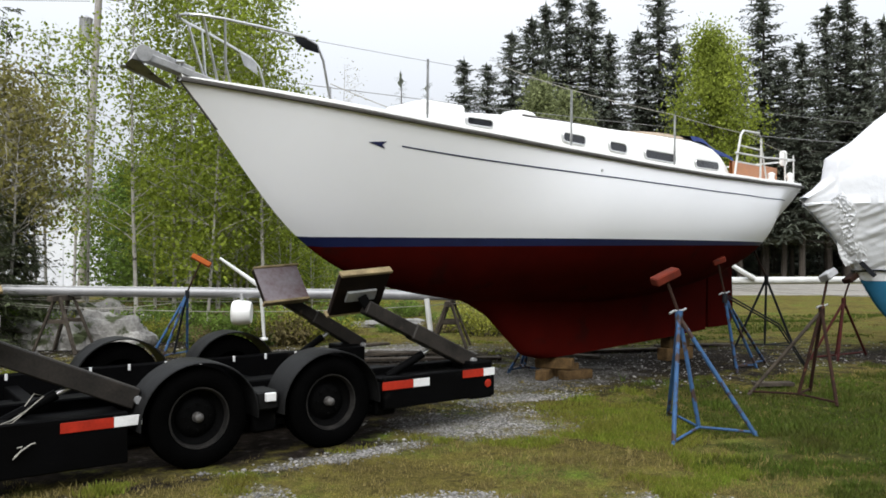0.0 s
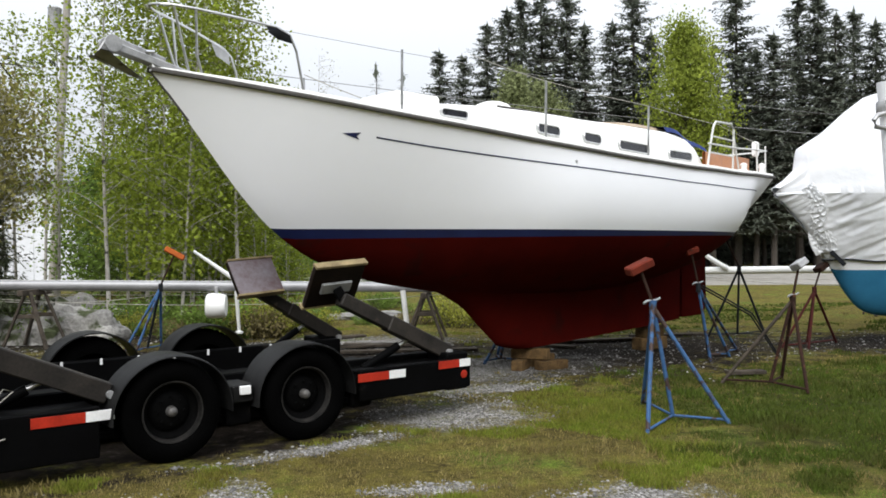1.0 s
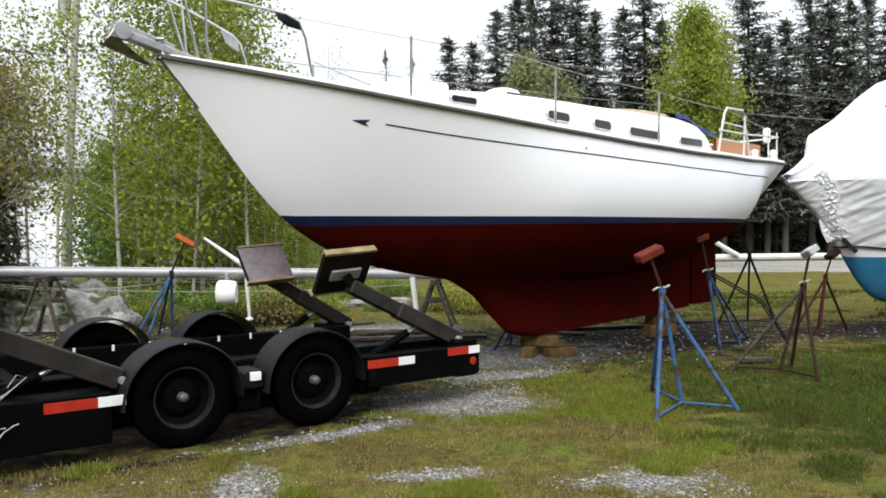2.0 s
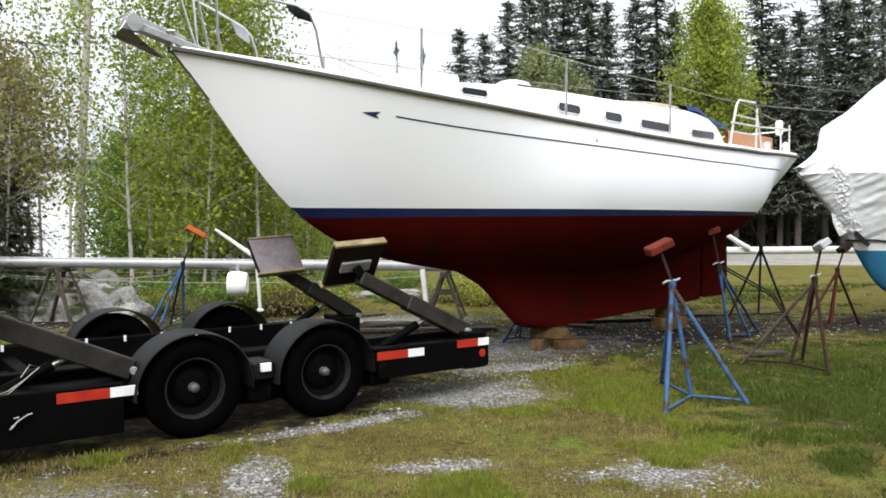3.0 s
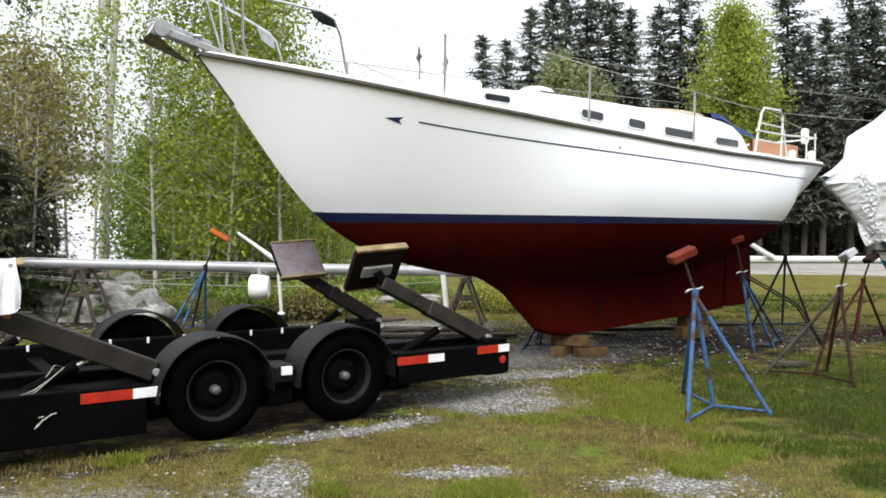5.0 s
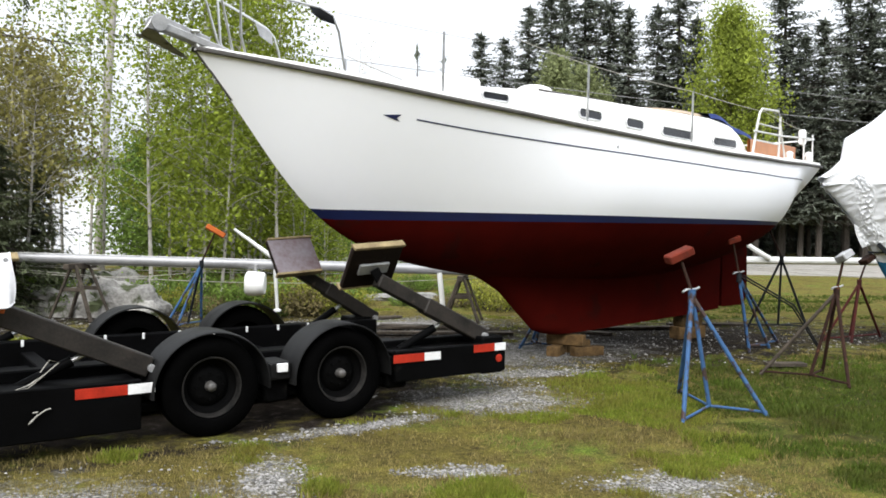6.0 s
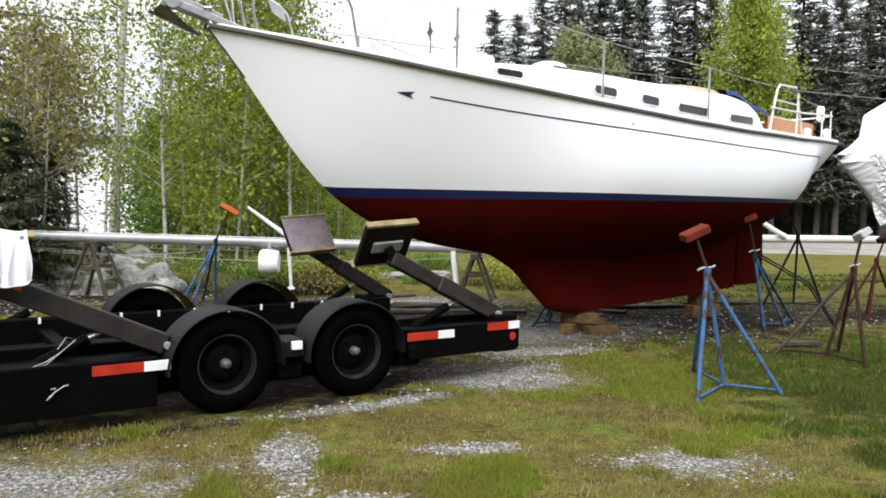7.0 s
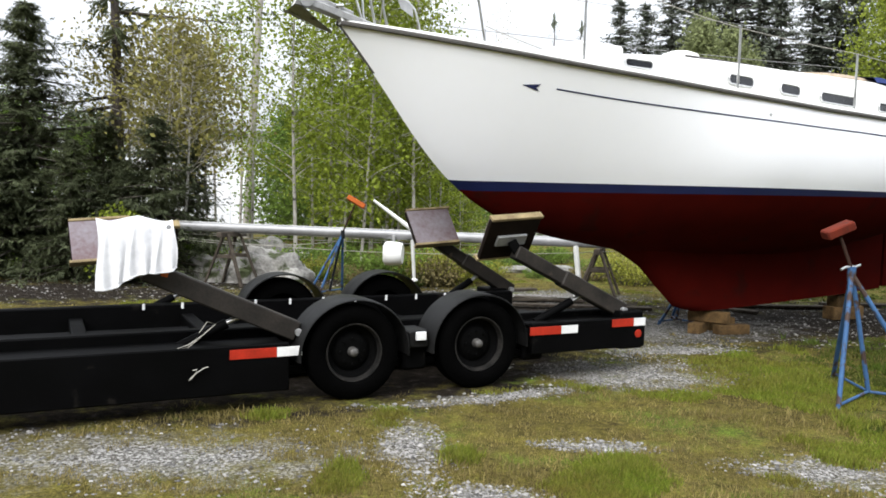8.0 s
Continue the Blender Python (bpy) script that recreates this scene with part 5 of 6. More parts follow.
def conifer(seed, height, radius, levels, per_level, sprays, size, leaf_mat, bare=0.12, ragged=0.25, power=0.85, fine=0, wide=0.10, droop=0.42, hang=0.3):
    """Meshes of a spruce: a straight trunk with whorls of drooping branches carrying flat sprays of needles."""
    rng = np.random.default_rng(seed)
    m = Mesh()
    m.tube([(0.04 * math.sin(i), 0.03 * math.cos(i * 1.3), height * i / 8) for i in range(9)], 0.010 * height + 0.02, 8, 0.012)
    V, F, n = [], [], 0
    for L in range(levels):
        t = bare + (1 - bare) * (L + rng.uniform(-0.3, 0.3)) / levels
        t = min(0.995, max(bare, t))
        reach = radius * (1 - t) ** power * rng.uniform(1 - ragged, 1 + ragged * 0.6) + 0.06 * radius
        for k in range(per_level):
            if rng.uniform() < ragged * 0.45:
                continue
            az = rng.uniform(0, 6.28)
            ln = reach * rng.uniform(0.65, 1.15)
            out = np.array([math.cos(az), math.sin(az), 0])
            side = np.array([-math.sin(az), math.cos(az), 0])
            z0 = min(0.99, t + rng.normal(0, 0.55) / levels) * height
            dr = droop * (1 - t) + 0.02
            if ln > 0.35 * radius and rng.uniform() < 0.5:
                m.tube([(0, 0, z0), tuple(out * ln * 0.8 + [0, 0, z0 - dr * ln * 0.62])], 0.012 * height ** 0.5, 4, 0.004, cap=False)
            for j in range(sprays):
                u = (j + rng.uniform(0.3, 1)) / sprays
                c = out * ln * u + np.array([0, 0, z0 - dr * ln * u ** 1.3 + 0.14 * ln * u ** 3])
                s = size * rng.uniform(0.65, 1.25) * (0.45 + 0.55 * (1 - t)) * (1.1 - 0.45 * u)
                w = out * rng.uniform(0.35, 1.0) + side * (0.85 if j % 2 else -0.85) * rng.uniform(0.5, 1.1)
                w /= np.linalg.norm(w)
                w[2] = rng.uniform(-0.45, 0.25) if rng.uniform() > hang else -rng.uniform(0.6, 1.4)
                b = np.cross(w, [0, 0, 1.0])
                b = b / (np.linalg.norm(b) + 1e-6) + np.array([0, 0, rng.normal(0, 0.45)])
                twigs = [(c, w * s, b * s * wide)]
                for q in range(fine):
                    g = 0.15 + 0.7 * q / fine
                    sgn = 1 if q % 2 else -1
                    dd = (w * 0.75 + b * 0.6 * sgn) * s * (0.55 - 0.25 * g)
                    dd[2] -= rng.uniform(0, 0.12) * s
                    twigs.append((c + w * s * g, dd, np.cross(dd, [0.3, 0.2, 1.0]) * 0.16))
                for c0, dd, bb in twigs:
                    V += [c0, c0 + dd * 0.45 + bb, c0 + dd, c0 + dd * 0.45 - bb]
                    F.append((n, n + 1, n + 2, n + 3))
                    n += 4
    top = height
    for j in range(8):
        a = j * 2.4
        z = top - 0.06 * height * j / 8
        o = np.array([math.cos(a), math.sin(a), 0]) * 0.02 * height * (0.2 + j / 8)
        V += [np.array([0, 0, z + 0.02 * height]), o + [0, 0, z], np.array([0, 0, z - 0.03 * height]), -o * 0.3 + [0, 0, z]]
        F.append((n, n + 1, n + 2, n + 3))
        n += 4
    return m.data("trunk", BARK), raw("crown", [tuple(p) for p in V], F, leaf_mat)


def plant(meshes, name, x, y, label, category, group, scale=1.0, wide=1.0, rz=0.0, z=None, leanx=0.0):
    t = thing(name, pose(x, y, (ground_height(x, y) if z is None else z) - 0.03, 0, leanx, rz) @ Matrix.Diagonal((scale * wide, scale * wide, scale, 1)), label, category, group)
    for me, nm in zip(meshes, ("trunk", "crown")):
        o = new(nm, me)
        o.parent = t
    return t


rnd = random.Random(7)
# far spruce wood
far = [conifer(20 + i, 10.0, r, 52, 9, 20, 0.30, HAZYNEEDLE, wide=0.20, bare=b, ragged=g, power=p, fine=2, droop=0.22, hang=0.12) for i, (r, b, g, p) in enumerate(((2.0, 0.20, 0.45, 0.66), (2.5, 0.22, 0.42, 0.66), (1.9, 0.30, 0.52, 0.6), (2.3, 0.26, 0.5, 0.7), (2.7, 0.18, 0.42, 0.8)))]
scrag = conifer(31, 10.0, 1.5, 24, 5, 10, 0.34, HAZYNEEDLE, bare=0.25, ragged=0.4, power=0.6, wide=0.06)


def place_az(az, depth):
    """A place by its bearing in degrees to the right of north and its distance north."""
    return depth * math.tan(radians(az)), depth


FRONT = [(3.2, 53, 14.6), (4.8, 52, 14.0), (6.6, 54, 16.6), (8.0, 52, 17.0), (9.0, 55, 18.8), (10.4, 54, 19.6), (12.1, 53, 18.6), (13.4, 51, 15.8), (15.3, 54, 16.8), (16.7, 53, 19.6), (17.9, 52, 15.6), (20.2, 54, 15.5), (21.9, 53, 15.0), (23.4, 54, 20.2), (24.6, 52, 14.6), (25.7, 51, 15.4), (27.2, 54, 18.6), (28.3, 53, 18.8), (29.4, 51, 16.6), (30.4, 54, 17.8), (31.6, 52, 16.5), (33.5, 53, 18.5), (35.5, 52, 17.5), (37.5, 54, 19.0), (40, 52, 18.0)]
for i, (az, d, h) in enumerate(FRONT):
    x, y = place_az(az, d)
    plant(far[i % 5], "spruce_tree", x, y, "tall dark spruce at the edge of the wood", "tree", "spruce wood", h / 10, 1.12, rnd.uniform(0, 360))
for i in range(44):
    az, d = 7.0 + 34 * (i % 22 + rnd.random()) / 22, 58 + 7 * (i // 22) + rnd.uniform(-2, 2)
    x, y = place_az(az, d)
    plant(far[(i * 3 + 1) % 5], "spruce_tree", x, y, "tall dark spruce standing deep in the wood", "tree", "spruce wood", rnd.uniform(0.95, 1.32), 1.25, rnd.uniform(0, 360))
for i in range(40):
    x, y = place_az(4.0 + 38 * (i + rnd.random()) / 40, rnd.uniform(72, 84))
    plant(far[(0, 4, 1)[i % 3]], "spruce_tree", x, y, "tall dark spruce standing deep in the wood", "tree", "spruce wood", rnd.uniform(1.2, 1.5), 1.6, rnd.uniform(0, 360), z=-3.2)
for az, d, h in ((-1.3, 60, 15.2), (0.6, 58, 14.2), (-3.8, 60, 12.2)):
    x, y = place_az(az, d)
    plant(scrag, "spruce_tree", x, y, "thin ragged spruce with sparse branches", "tree", "spruce wood", h / 10, 1.0, rnd.uniform(0, 360))

under = conifer(37, 5.0, 2.2, 30, 9, 14, 0.34, HAZYNEEDLE, wide=0.2, bare=0.02, ragged=0.4, power=0.5, fine=2, droop=0.25)
for i in range(44):
    x, y = place_az(3.0 + 40 * (i + rnd.random()) / 44, rnd.uniform(62, 70))
    plant(under, "spruce_tree", x, y, "young spruce in the shade of the wood", "tree", "young spruces", rnd.uniform(0.8, 1.2), 1.3, rnd.uniform(0, 360), z=-0.3)

# unseen spruces added behind the viewer to block light from the low sky
for i in range(40):
    a = radians(100 + 200 * (i + 0.5 + rnd.uniform(-0.3, 0.3)) / 40)
    d = rnd.uniform(24, 30) if i % 2 else rnd.uniform(31, 37)
    plant(far[i % 5], "spruce_tree", d * math.sin(a), d * math.cos(a), "unseen spruce added behind the viewer to shut out low sky", "tree", "spruce wood", rnd.uniform(1.5, 1.9), 1.35, rnd.uniform(0, 360))

# light green trees before the wood
maple = broadleaf(41, 10.0, 2.2, 0.12, 100, 30, 0.125, MAPLE, BARK, 0.16, droop=0.1)
x, y = place_az(20.0, 38)
plant(maple, "maple_tree", x, y, "bright green young maple before the spruces", "tree", "light green trees", 1.24, 0.85, 30)
larch = broadleaf(43, 8.0, 1.3, 0.1, 60, 16, 0.13, LARCH, BARK, 0.1, droop=0.3)
for az, d, h in ((8.2, 43, 11.2), (10.6, 44, 10.8), (9.4, 46, 9.8), (11.8, 45, 9.8)):
    x, y = place_az(az, d)
    plant(larch, "larch_tree", x, y, "pale yellow-green larch before the spruces", "tree", "light green trees", h / 8, 1.0, 50 * az)

# birches by the yard's edge
birches = [broadleaf(60 + i, h, c, f, n, per, 0.088, BIRCH, BIRCHBARK, r, stems=st) for i, (h, c, f, n, per, r, st) in enumerate(((8.8, 1.15, 0.22, 56, 7, 0.05, 1), (9.2, 1.3, 0.14, 62, 8, 0.055, 1), (7.6, 1.2, 0.12, 36, 9, 0.035, 2)))]
BIRCH_AT = [(-19.2, 17.5, 0, 1.0), (-16.9, 19.5, 1, 1.0), (-15.2, 18.0, 2, 1.1), (-13.8, 19.0, 1, 1.0), (-12.2, 20.0, 2, 1.1), (-10.9, 18.6, 0, 0.95), (-9.2, 19.5, 2, 0.78), (-12.9, 22.5, 1, 0.95), (-10.2, 22.5, 2, 0.95), (-7.6, 21.0, 2, 0.62), (-15.9, 23.0, 0, 0.9), (-18.0, 23.5, 1, 0.8)]
for i, (az, d, k, s) in enumerate(BIRCH_AT):
    x, y = place_az(az, d)
    plant(birches[k], "birch_tree", x, y, "slender birch with fresh light green leaves", "tree", "birches", s, 1.0, 67 * i)
thin = broadleaf(71, 8.0, 1.0, 0.30, 36, 3, 0.10, BIRCH, BIRCHBARK, 0.045)
for i, (az, d, s) in enumerate(((-24.6, 21.0, 1.0), (-27.0, 19.0, 0.95), (-22.2, 21.0, 1.0), (-22.9, 24.0, 1.1))):
    x, y = place_az(az, d)
    plant(thin, "birch_tree", x, y, "thin birch with sparse opening leaves", "tree", "birches", s, 1.0, 40 * i)
bare_birch = broadleaf(73, 8.0, 1.1, 0.35, 26, 1, 0.05, OLIVE, BIRCHBARK, 0.035)
for i, (az, d, k) in enumerate(((-5.7, 40, 1.40), (-4.6, 43, 1.25), (-6.6, 42, 1.2))):
    x, y = place_az(az, d)
    plant(bare_birch, "birch_tree", x, y, "thin almost leafless birch far off", "tree", "birches", k, 1.0, 130 * i)
olive = broadleaf(75, 5.5, 1.4, 0.44, 22, 4, 0.095, OLIVE, BIRCHBARK, 0.04, stems=4, droop=0.1)
for i, (az, d, s) in enumerate(((-27.4, 15.6, 1.0), (-29.6, 16.8, 1.0), (-25.4, 17.5, 0.95))):
    x, y = place_az(az, d)
    plant(olive, "alder_tree", x, y, "many-stemmed alder with olive-brown opening leaves", "tree", "alders", s, 1.0, 100 * i)

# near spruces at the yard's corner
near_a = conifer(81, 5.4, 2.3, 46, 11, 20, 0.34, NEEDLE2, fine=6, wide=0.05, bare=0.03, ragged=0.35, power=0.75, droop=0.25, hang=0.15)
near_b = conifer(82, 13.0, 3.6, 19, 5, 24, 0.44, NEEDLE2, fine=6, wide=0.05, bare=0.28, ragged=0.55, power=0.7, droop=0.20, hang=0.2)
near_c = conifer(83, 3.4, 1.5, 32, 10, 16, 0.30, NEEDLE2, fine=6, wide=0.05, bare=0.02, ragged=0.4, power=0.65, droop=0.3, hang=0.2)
for me, az, d, s, lab in ((near_a, -36.0, 15.0, 1.02, "bushy green spruce reaching the ground"), (near_b, -30.8, 16.5, 1.0, "tall dark spruce with open drooping branches"), (near_c, -28.4, 14.6, 0.95, "low dark spruce under the alders"), (near_c, -31.5, 15.8, 0.95, "low dark spruce beside the alders"), (near_a, -42.5, 15.5, 1.0, "bushy green spruce reaching the ground"), (near_c, -26.3, 16.0, 0.85, "low dark spruce under the alders"), (near_c, -33.4, 14.3, 0.8, "low dark spruce beside the bushy one"), (near_c, -38.2, 14.2, 0.95, "low dark spruce beside the bushy one"), (near_c, -30.0, 14.9, 0.7, "low dark spruce beside the alders"), (near_c, -40.0, 15.0, 0.7, "low spruce behind the mast"), (near_c, -36.6, 14.9, 0.5, "low spruce behind the mast"), (near_c, -35.0, 14.8, 0.55, "low spruce behind the mast"), (near_c, -32.0, 14.9, 0.5, "low spruce behind the mast"), (near_c, -28.0, 15.2, 0.5, "low spruce behind the mast")):
    x, y = place_az(az, d)
    plant(me, "spruce_tree", x, y, lab, "tree", "near spruces", s, 1.0, az * 9)


def shrub(seed, h, r, stems, per, size, mat):
    rng = np.random.default_rng(seed)
    m, cs = Mesh(), []
    for k in range(stems):
        a, o = rng.uniform(0, 6.28), rng.uniform(0.1, 1.0) ** 0.6 * r
        top = Vector((math.cos(a) * o, math.sin(a) * o, h * rng.uniform(0.55, 1.05) * (1.15 - 0.5 * o / r)))
        base = Vector((math.cos(a) * o * 0.35, math.sin(a) * o * 0.35, 0))
        m.tube([base, base.lerp(top, 0.5) + Vector((0, 0, 0.05)), top], 0.008, 4, 0.003, cap=False)
        cs += [tuple(base.lerp(top, u)) for u in (0.35, 0.55, 0.75, 0.9, 1.0)]
    v, f = leaves(rng, cs, size, 0.09, per)
    return m.data("stem", BARK), raw("foliage", v.tolist(), f.tolist(), mat)


SHRUBS = [shrub(90, 1.1, 0.7, 34, 10, 0.07, SHRUBLEAF), shrub(91, 0.55, 0.8, 40, 9, 0.06, BROWNSHRUB), shrub(92, 0.75, 0.9, 46, 12, 0.06, YELLOWSHRUB), shrub(93, 0.8, 0.8, 40, 10, 0.065, SHRUBLEAF), shrub(94, 1.6, 0.55, 26, 12, 0.09, BIRCH)]


def plant_shrub(k, x, y, s, rz, label):
    t = thing("shrub", pose(x, y, ground_height(x, y) - 0.02, 0, 0, rz) @ Matrix.Diagonal((s, s, s, 1)), label, "shrub", "yard edge shrubs")
    for me, nm in zip(SHRUBS[k], ("stem", "foliage")):
        o = new(nm, me)
        o.parent = t


plant_shrub(2, 1.45, 17.0, 1.0, 0, "rounded yellow-green shrub on bare soil")
plant_shrub(2, 2.3, 18.2, 0.9, 70, "rounded yellow-green shrub on bare soil")
plant_shrub(4, *place_az(-31.0, 13.6), 1.0, 0, "bright green leafy sapling by the mast's end")
for az, d, k in ((-39.0, 14.8, 3), (-37.2, 15.0, 0), (-35.8, 14.7, 3), (-34.2, 14.9, 0), (-32.8, 14.8, 3), (-31.6, 15.0, 1), (-29.2, 14.9, 3)):
    plant_shrub(k, *place_az(az, d), 0.75, 37 * az, "dry brown shrub behind the mast" if k == 1 else "dense green shrub behind the mast")
plant_shrub(0, *place_az(-27.5, 15.3), 1.0, 40, "bushy green shrub among the rocks")
plant_shrub(0, *place_az(-25.0, 17.0), 0.8, 80, "bushy green shrub among the rocks")
for i in range(46):
    az, d = rnd.uniform(-40, -6.5), rnd.uniform(15.2, 21)
    k = rnd.choice((1, 1, 3, 1, 2, 3))
    plant_shrub(k, *place_az(az, d), rnd.uniform(0.55, 1.05), rnd.uniform(0, 360), ("", "dry brown low shrub among grass", "yellow-green low shrub among grass", "small green shrub at the yard edge")[k])
for i in range(16):
    az, d = rnd.uniform(-7, 2.5), rnd.uniform(17.5, 23)
    k = rnd.choice((1, 3, 3, 2))
    plant_shrub(k, *place_az(az, d), rnd.uniform(0.35, 0.75), rnd.uniform(0, 360), ("", "dry brown low shrub among grass", "yellow-green low shrub among grass", "small green shrub at the yard edge")[k])
for i in range(34):
    az, d = rnd.uniform(-36, -8), rnd.uniform(15.2, 16.8)
    x, y = place_az(az, d)
    k = rnd.choice((1, 1, 1, 2, 3))
    plant_shrub(k, x, y, rnd.uniform(0.35, 0.65), rnd.uniform(0, 360), ("", "dry brown low shrub among rocks", "yellow-green low shrub among rocks", "small green shrub among rocks")[k])
# green thicket behind the birches
thick = broadleaf(97, 6.0, 2.4, 0.04, 70, 14, 0.15, SHRUBLEAF, BARK, 0.07, droop=0.2)
for i, (az, d, s) in enumerate(((-19.5, 30, 0.8), (-17.0, 28, 0.85), (-14.5, 29, 0.9), (-12.0, 28, 0.85), (-9.5, 30, 0.7), (-7.5, 29, 0.5), (-5.0, 34, 0.42), (-2.0, 36, 0.4), (1.0, 35, 0.4), (4.0, 37, 0.38), (-37, 27, 0.8), (-33, 30, 0.75))):
    x, y = place_az(az, d)
    plant(thick, "thicket_tree", x, y, "leafy green thicket tree behind the birches", "tree", "thicket", s, 1.1, 77 * i)


# ---- ledge rocks ----
def make_rock(x, y, w, d, h, seed, rz=0):
    bm = bmesh.new()
    bmesh.ops.create_icosphere(bm, subdivisions=4, radius=1)
    for v in bm.verts:
        p = v.co.copy()
        n1 = noise.fractal(p * 1.4 + Vector((seed * 7, 0, 0)), 1.0, 2.0, 4)
        n2 = noise.cell(p * 3 + Vector((seed, 3, 1)))
        v.co = Vector((p.x * w, p.y * d, max(-0.2, p.z) * h)) * (1 + 0.28 * n1 + 0.08 * n2)
    me = bpy.data.meshes.new("rock")
    bm.to_mesh(me)
    bm.free()
    me.materials.append(STONE)
    ob = new("rock", me)
    ob.matrix_basis = pose(x, y, ground_height(x, y) - 0.06, 0, 0, rz)
    tagged(ob, "grey lichen-spotted ledge rock among shrubs", "rock", "ledge rocks")


for i, (az, d, w, dd, h) in enumerate(((-26.5, 18.5, 1.5, 0.8, 0.75), (-23.6, 18.2, 1.2, 0.7, 0.62), (-20.8, 17.6, 1.1, 0.7, 0.80), (-29.5, 19.0, 1.3, 0.9, 0.7), (-24.8, 16.9, 0.7, 0.5, 0.4), (-22.2, 16.7, 0.6, 0.4, 0.32), (-18.5, 17.2, 0.8, 0.5, 0.45), (-2.6, 19.5, 1.6, 0.7, 0.22), (-6.0, 22, 1.8, 0.9, 0.35), (-11, 17.2, 0.7, 0.5, 0.3), (-32, 21, 1.2, 1.0, 0.8), (-24.6, 15.2, 1.0, 0.4, 0.62), (-21.2, 15.1, 0.85, 0.4, 0.72), (-27.4, 15.2, 1.0, 0.4, 0.55), (-19.2, 15.2, 0.5, 0.35, 0.45))):
    make_rock(*place_az(az, d), w, dd, h, i, 31 * i)


# ---- white shed, power pole, wires ----
def make_shed():
    b = thing("white_shed", pose(0, 0, 0), "long white boat shed with a low grey roof behind trees", "shed")
    part("wall", Mesh().box(-48, 41.0, 0.0, -15.7, 52.0, 4.85, 0.02), SIDING, b, "white sheet siding")
    for k in range(33):
        part("batten", Mesh().box(-47.9 + k, 40.955, 0.05, -47.82 + k, 40.997, 4.8, 0.005), SIDING, b)
    m = Mesh()
    m.grid([[(x, 40.5, 4.85), (x, 40.5, 5.05), (x, 46.5, 6.0), (x, 52.5, 5.05), (x, 52.5, 4.85)] for x in (-48.4, -15.3)])
    m.poly([(-15.3, 40.5, 4.85), (-15.3, 40.5, 5.05), (-15.3, 46.5, 6.0), (-15.3, 52.5, 5.05), (-15.3, 52.5, 4.85)])
    part("roof", m, ROOFGREY, b, "low grey roof")


make_shed()
pole = thing("power_pole", pose(-12.6, 30.5, 0, 0, 3.2, 0), "grey wooden power pole with a transformer", "pole")
part("shaft", Mesh().tube([(0, 0, -0.2), (0, 0, 6), (0, 0, 12.5)], 0.17, 12, 0.12), POLEWOOD, pole)
part("transformer", Mesh().turned((-0.38, -0.1, 9.7), (0, 0, 1), [(0, 0), (0, 0.2), (0.03, 0.23), (0.75, 0.23), (0.8, 0.25), (0.84, 0.23), (0.9, 0.1), (0.9, 0)], 18), GALV, pole, "grey transformer can")
part("crossarm", Mesh().box(-0.9, -0.06, 11.3, 0.9, 0.06, 11.42), POLEWOOD, pole)


def wire(a, b, sag, r=0.012):
    w = thing("power_line", pose(0, 0, 0), "thin dark overhead power line", "wire", "power lines")
    line("cable", [a, b], r, WIRE, "", w, sag)


wire((-12.3, 30.5, 11.4), (27.0, 48.0, 9.6), 0.5)
wire((-12.3, 30.5, 9.2), (30.0, 46.0, 7.8), 0.4, 0.016)
wire((-12.3, 30.5, 11.2), (-34.0, 20.0, 9.5), 0.4)


# ---- grass, stones ----
def make_grass(name, count, mat, seed, hgt, test, label):
    rng = np.random.default_rng(seed)
    V, F, n = [], [], 0
    tries = 0
    while n < count and tries < count * 8:
        tries += 1
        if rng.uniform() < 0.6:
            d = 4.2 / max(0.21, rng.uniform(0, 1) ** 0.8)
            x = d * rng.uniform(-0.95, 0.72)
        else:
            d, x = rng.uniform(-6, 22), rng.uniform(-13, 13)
        if not test(x, d):
            continue
        z = ground_height(x, d)
        k = int(rng.integers(4, 9))
        tuft = 0.55 + 1.5 * max(0.0, noise.noise((x * 1.3, d * 1.3, 40)) + 0.6 * noise.noise((x * 3.7, d * 3.7, 41)))
        for _ in range(k):
            a = rng.uniform(0, 6.28)
            bx, by = x + rng.normal(0, 0.035), d + rng.normal(0, 0.035)
            h = hgt * rng.uniform(0.4, 1.2) * tuft
            w = 0.0022 + 0.0007 * abs(d)
            ca, sa = math.cos(a), math.sin(a)
            ox, oy = rng.normal(0, 0.45) * h, rng.normal(0, 0.45) * h
            V += [(bx - ca * w, by - sa * w, z - 0.01), (bx + ca * w, by + sa * w, z - 0.01), (bx + ox, by + oy, z + h)]
            F.append((3 * n, 3 * n + 1, 3 * n + 2))
            n += 1
    ob = new(name, raw(name, V, F, mat))
    tagged(ob, label, "grass", kind="stuff")


def under_trailer(x, y):
    tx, ty = (x + 0.77) * 0.82 + (y - 7.09) * 0.572, -(x + 0.77) * 0.572 + (y - 7.09) * 0.82
    return -6 < tx < 1.9 and -0.1 < ty < 2.6


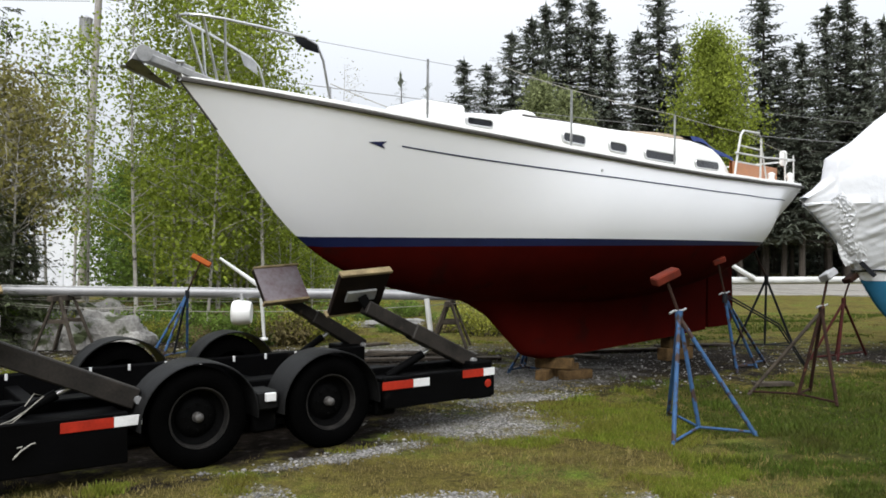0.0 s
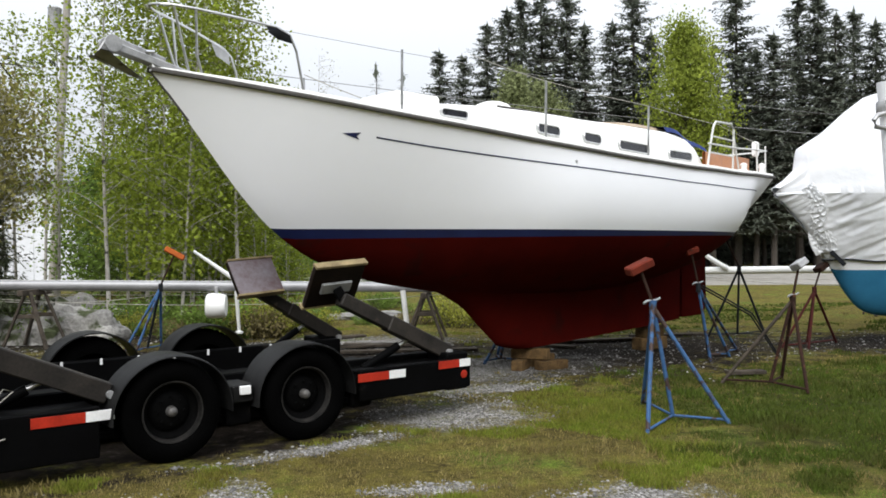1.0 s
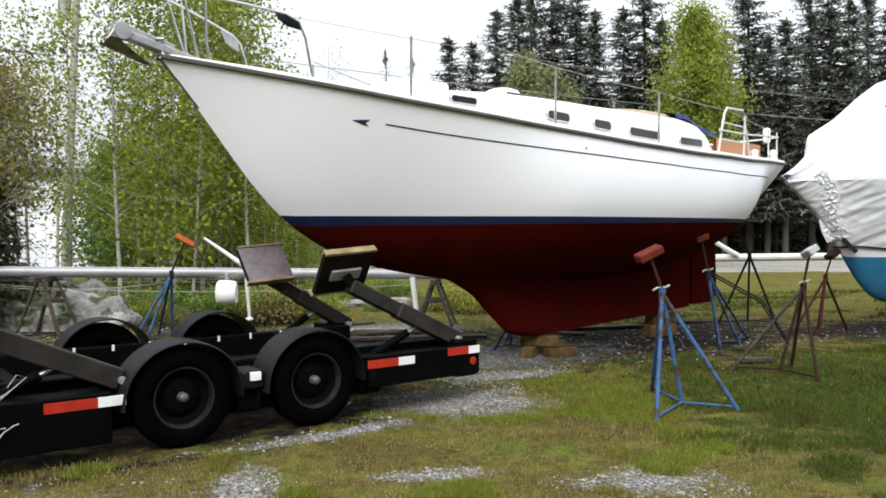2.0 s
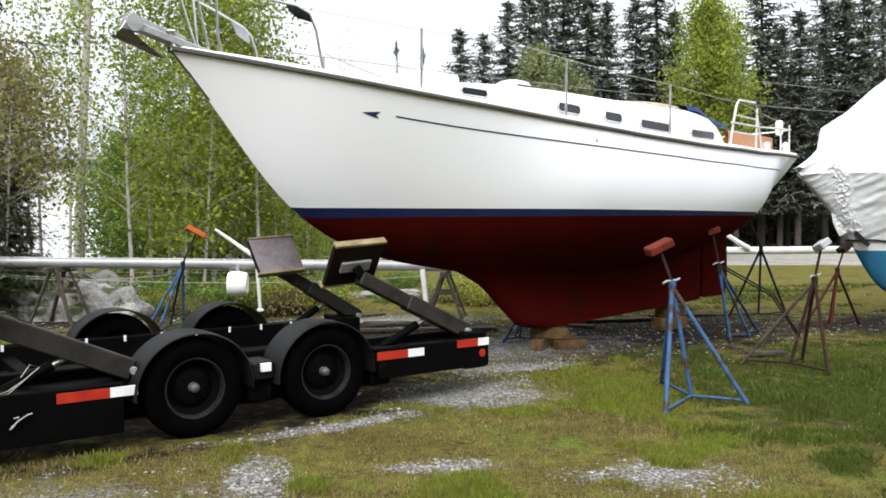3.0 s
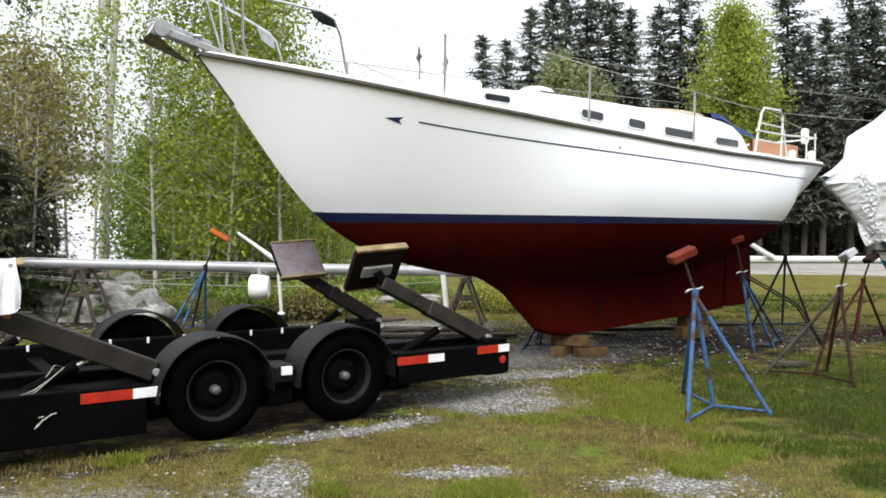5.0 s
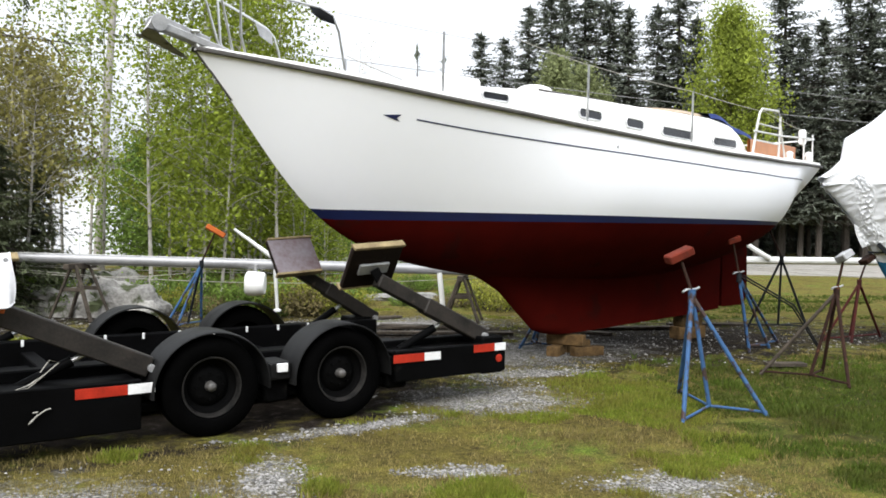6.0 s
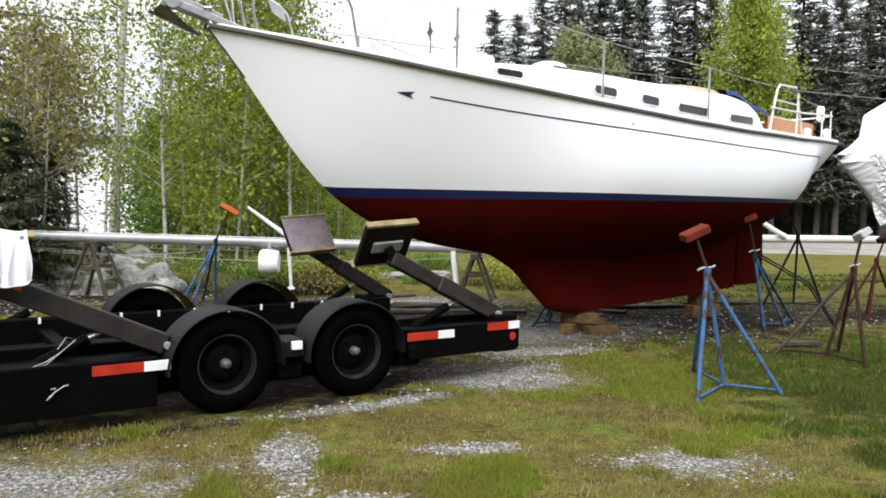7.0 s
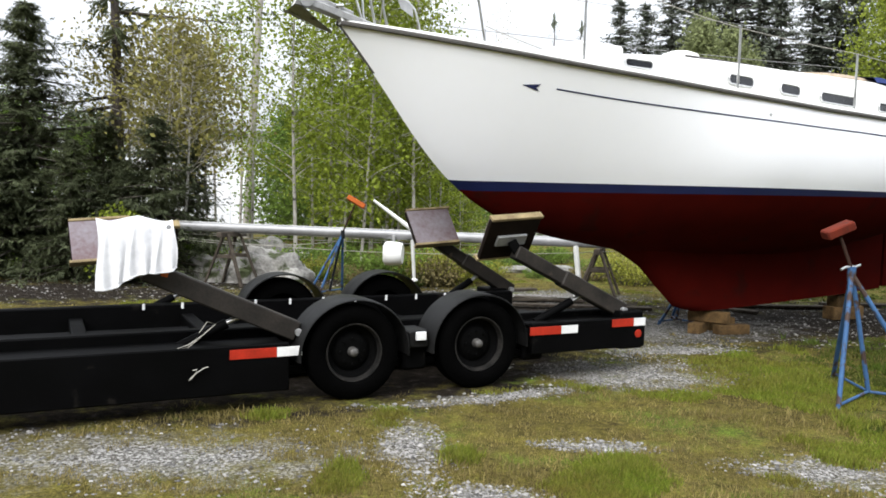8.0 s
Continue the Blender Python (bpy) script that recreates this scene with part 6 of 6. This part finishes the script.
def lush(x, y):
    v = noise.noise((x * 0.55, y * 0.55, 3)) + 0.5 * noise.noise((x * 1.9, y * 1.9, 8)) + 0.25 * min(1.0, max(-1.0, (x - 0.5) / 3))
    under = abs(-(x + 2.25) * math.sin(radians(39.5)) + (y - 7.6) * math.cos(radians(39.5))) < 1.2 and x > -1
    if under_trailer(x, y):
        return False
    if y > 10.4 and x < 2.4 and noise.noise((x * 1.1, y * 1.1, 50)) < 0.25:
        return False
    if 11.2 < y < 14.8 and x > 2.4 and noise.noise((x * 1.1, y * 1.1, 51)) < 0.2:
        return False
    if soil_shade_value(x, y) > 0.35:
        return False
    if y < 6.0 and noise.noise((x * 1.4, y * 1.4, 80)) < 0.05:
        return False
    return v > -0.12 and patch_value(x, y) < 0.12 and not (under and noise.noise((x, y, 1)) < 0.3)


def sparse(x, y):
    return patch_value(x, y) < 0.3 and soil_shade_value(x, y) < 0.25 and noise.noise((x * 0.9, y * 0.9, 13)) > -0.45


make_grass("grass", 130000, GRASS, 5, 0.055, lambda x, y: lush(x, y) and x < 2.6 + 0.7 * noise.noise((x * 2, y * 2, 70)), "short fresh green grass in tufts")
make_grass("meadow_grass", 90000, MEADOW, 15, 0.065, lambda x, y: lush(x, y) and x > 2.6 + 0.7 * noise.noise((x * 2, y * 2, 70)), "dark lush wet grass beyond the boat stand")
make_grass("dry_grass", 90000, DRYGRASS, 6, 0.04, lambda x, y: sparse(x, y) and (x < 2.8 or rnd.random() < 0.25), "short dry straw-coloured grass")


def make_stones():
    rng = np.random.default_rng(9)
    V, F, n = [], [], 0
    base = np.array([(1, 0, 0), (-1, 0, 0), (0, 1, 0), (0, -1, 0), (0, 0, 1), (0, 0, -1)], float)
    faces = [(0, 2, 4), (2, 1, 4), (1, 3, 4), (3, 0, 4), (2, 0, 5), (1, 2, 5), (3, 1, 5), (0, 3, 5)]
    for cx, cy, rx, ry, a in PATCHES:
        c, s = math.cos(radians(a)), math.sin(radians(a))
        for _ in range(int(4500 * math.sqrt(rx * ry)) + 700):
            u, v = rng.uniform(-1.5, 1.5) * rx, rng.uniform(-1.5, 1.5) * ry
            x, y = cx + u * c - v * s, cy + u * s + v * c
            if patch_value(x, y) < 0.1 + 0.45 * rng.uniform(-1, 1):
                continue
            r = 0.005 + 0.013 * rng.uniform() ** 3 * (1.8 if rng.uniform() < 0.05 else 1)
            p = base * (r * rng.uniform(0.6, 1.4, (6, 3)))
            p[:, 2] *= 0.6
            q = rng.uniform(0, 6.28)
            p = p @ np.array([[math.cos(q), math.sin(q), 0], [-math.sin(q), math.cos(q), 0], [0, 0, 1]])
            z = ground_height(x, y)
            V += [tuple(t + (x, y, z + r * 0.2)) for t in p]
            F += [tuple(6 * n + i for i in f) for f in faces]
            n += 1
    for cx, cy, rx, ry, a in SOIL_AND_SHADE:
        c, s = math.cos(radians(a)), math.sin(radians(a))
        for _ in range(int(700 * math.sqrt(rx * ry))):
            u, v = rng.uniform(-1.1, 1.1) * rx, rng.uniform(-1.1, 1.1) * ry
            x, y = cx + u * c - v * s, cy + u * s + v * c
            if soil_shade_value(x, y) < 0.1 or under_trailer(x, y):
                continue
            r = 0.006 + 0.024 * rng.uniform() ** 6
            p = base * (r * rng.uniform(0.6, 1.4, (6, 3)))
            p[:, 2] *= 0.55
            z = ground_height(x, y)
            V += [tuple(t + (x, y, z + r * 0.15)) for t in p]
            F += [tuple(6 * n + i for i in f) for f in faces]
            n += 1
    tagged(new("gravel", raw("gravel", V, F, PEBBLE)), "loose grey gravel stones on bare patches", "gravel", kind="stuff")


make_stones()
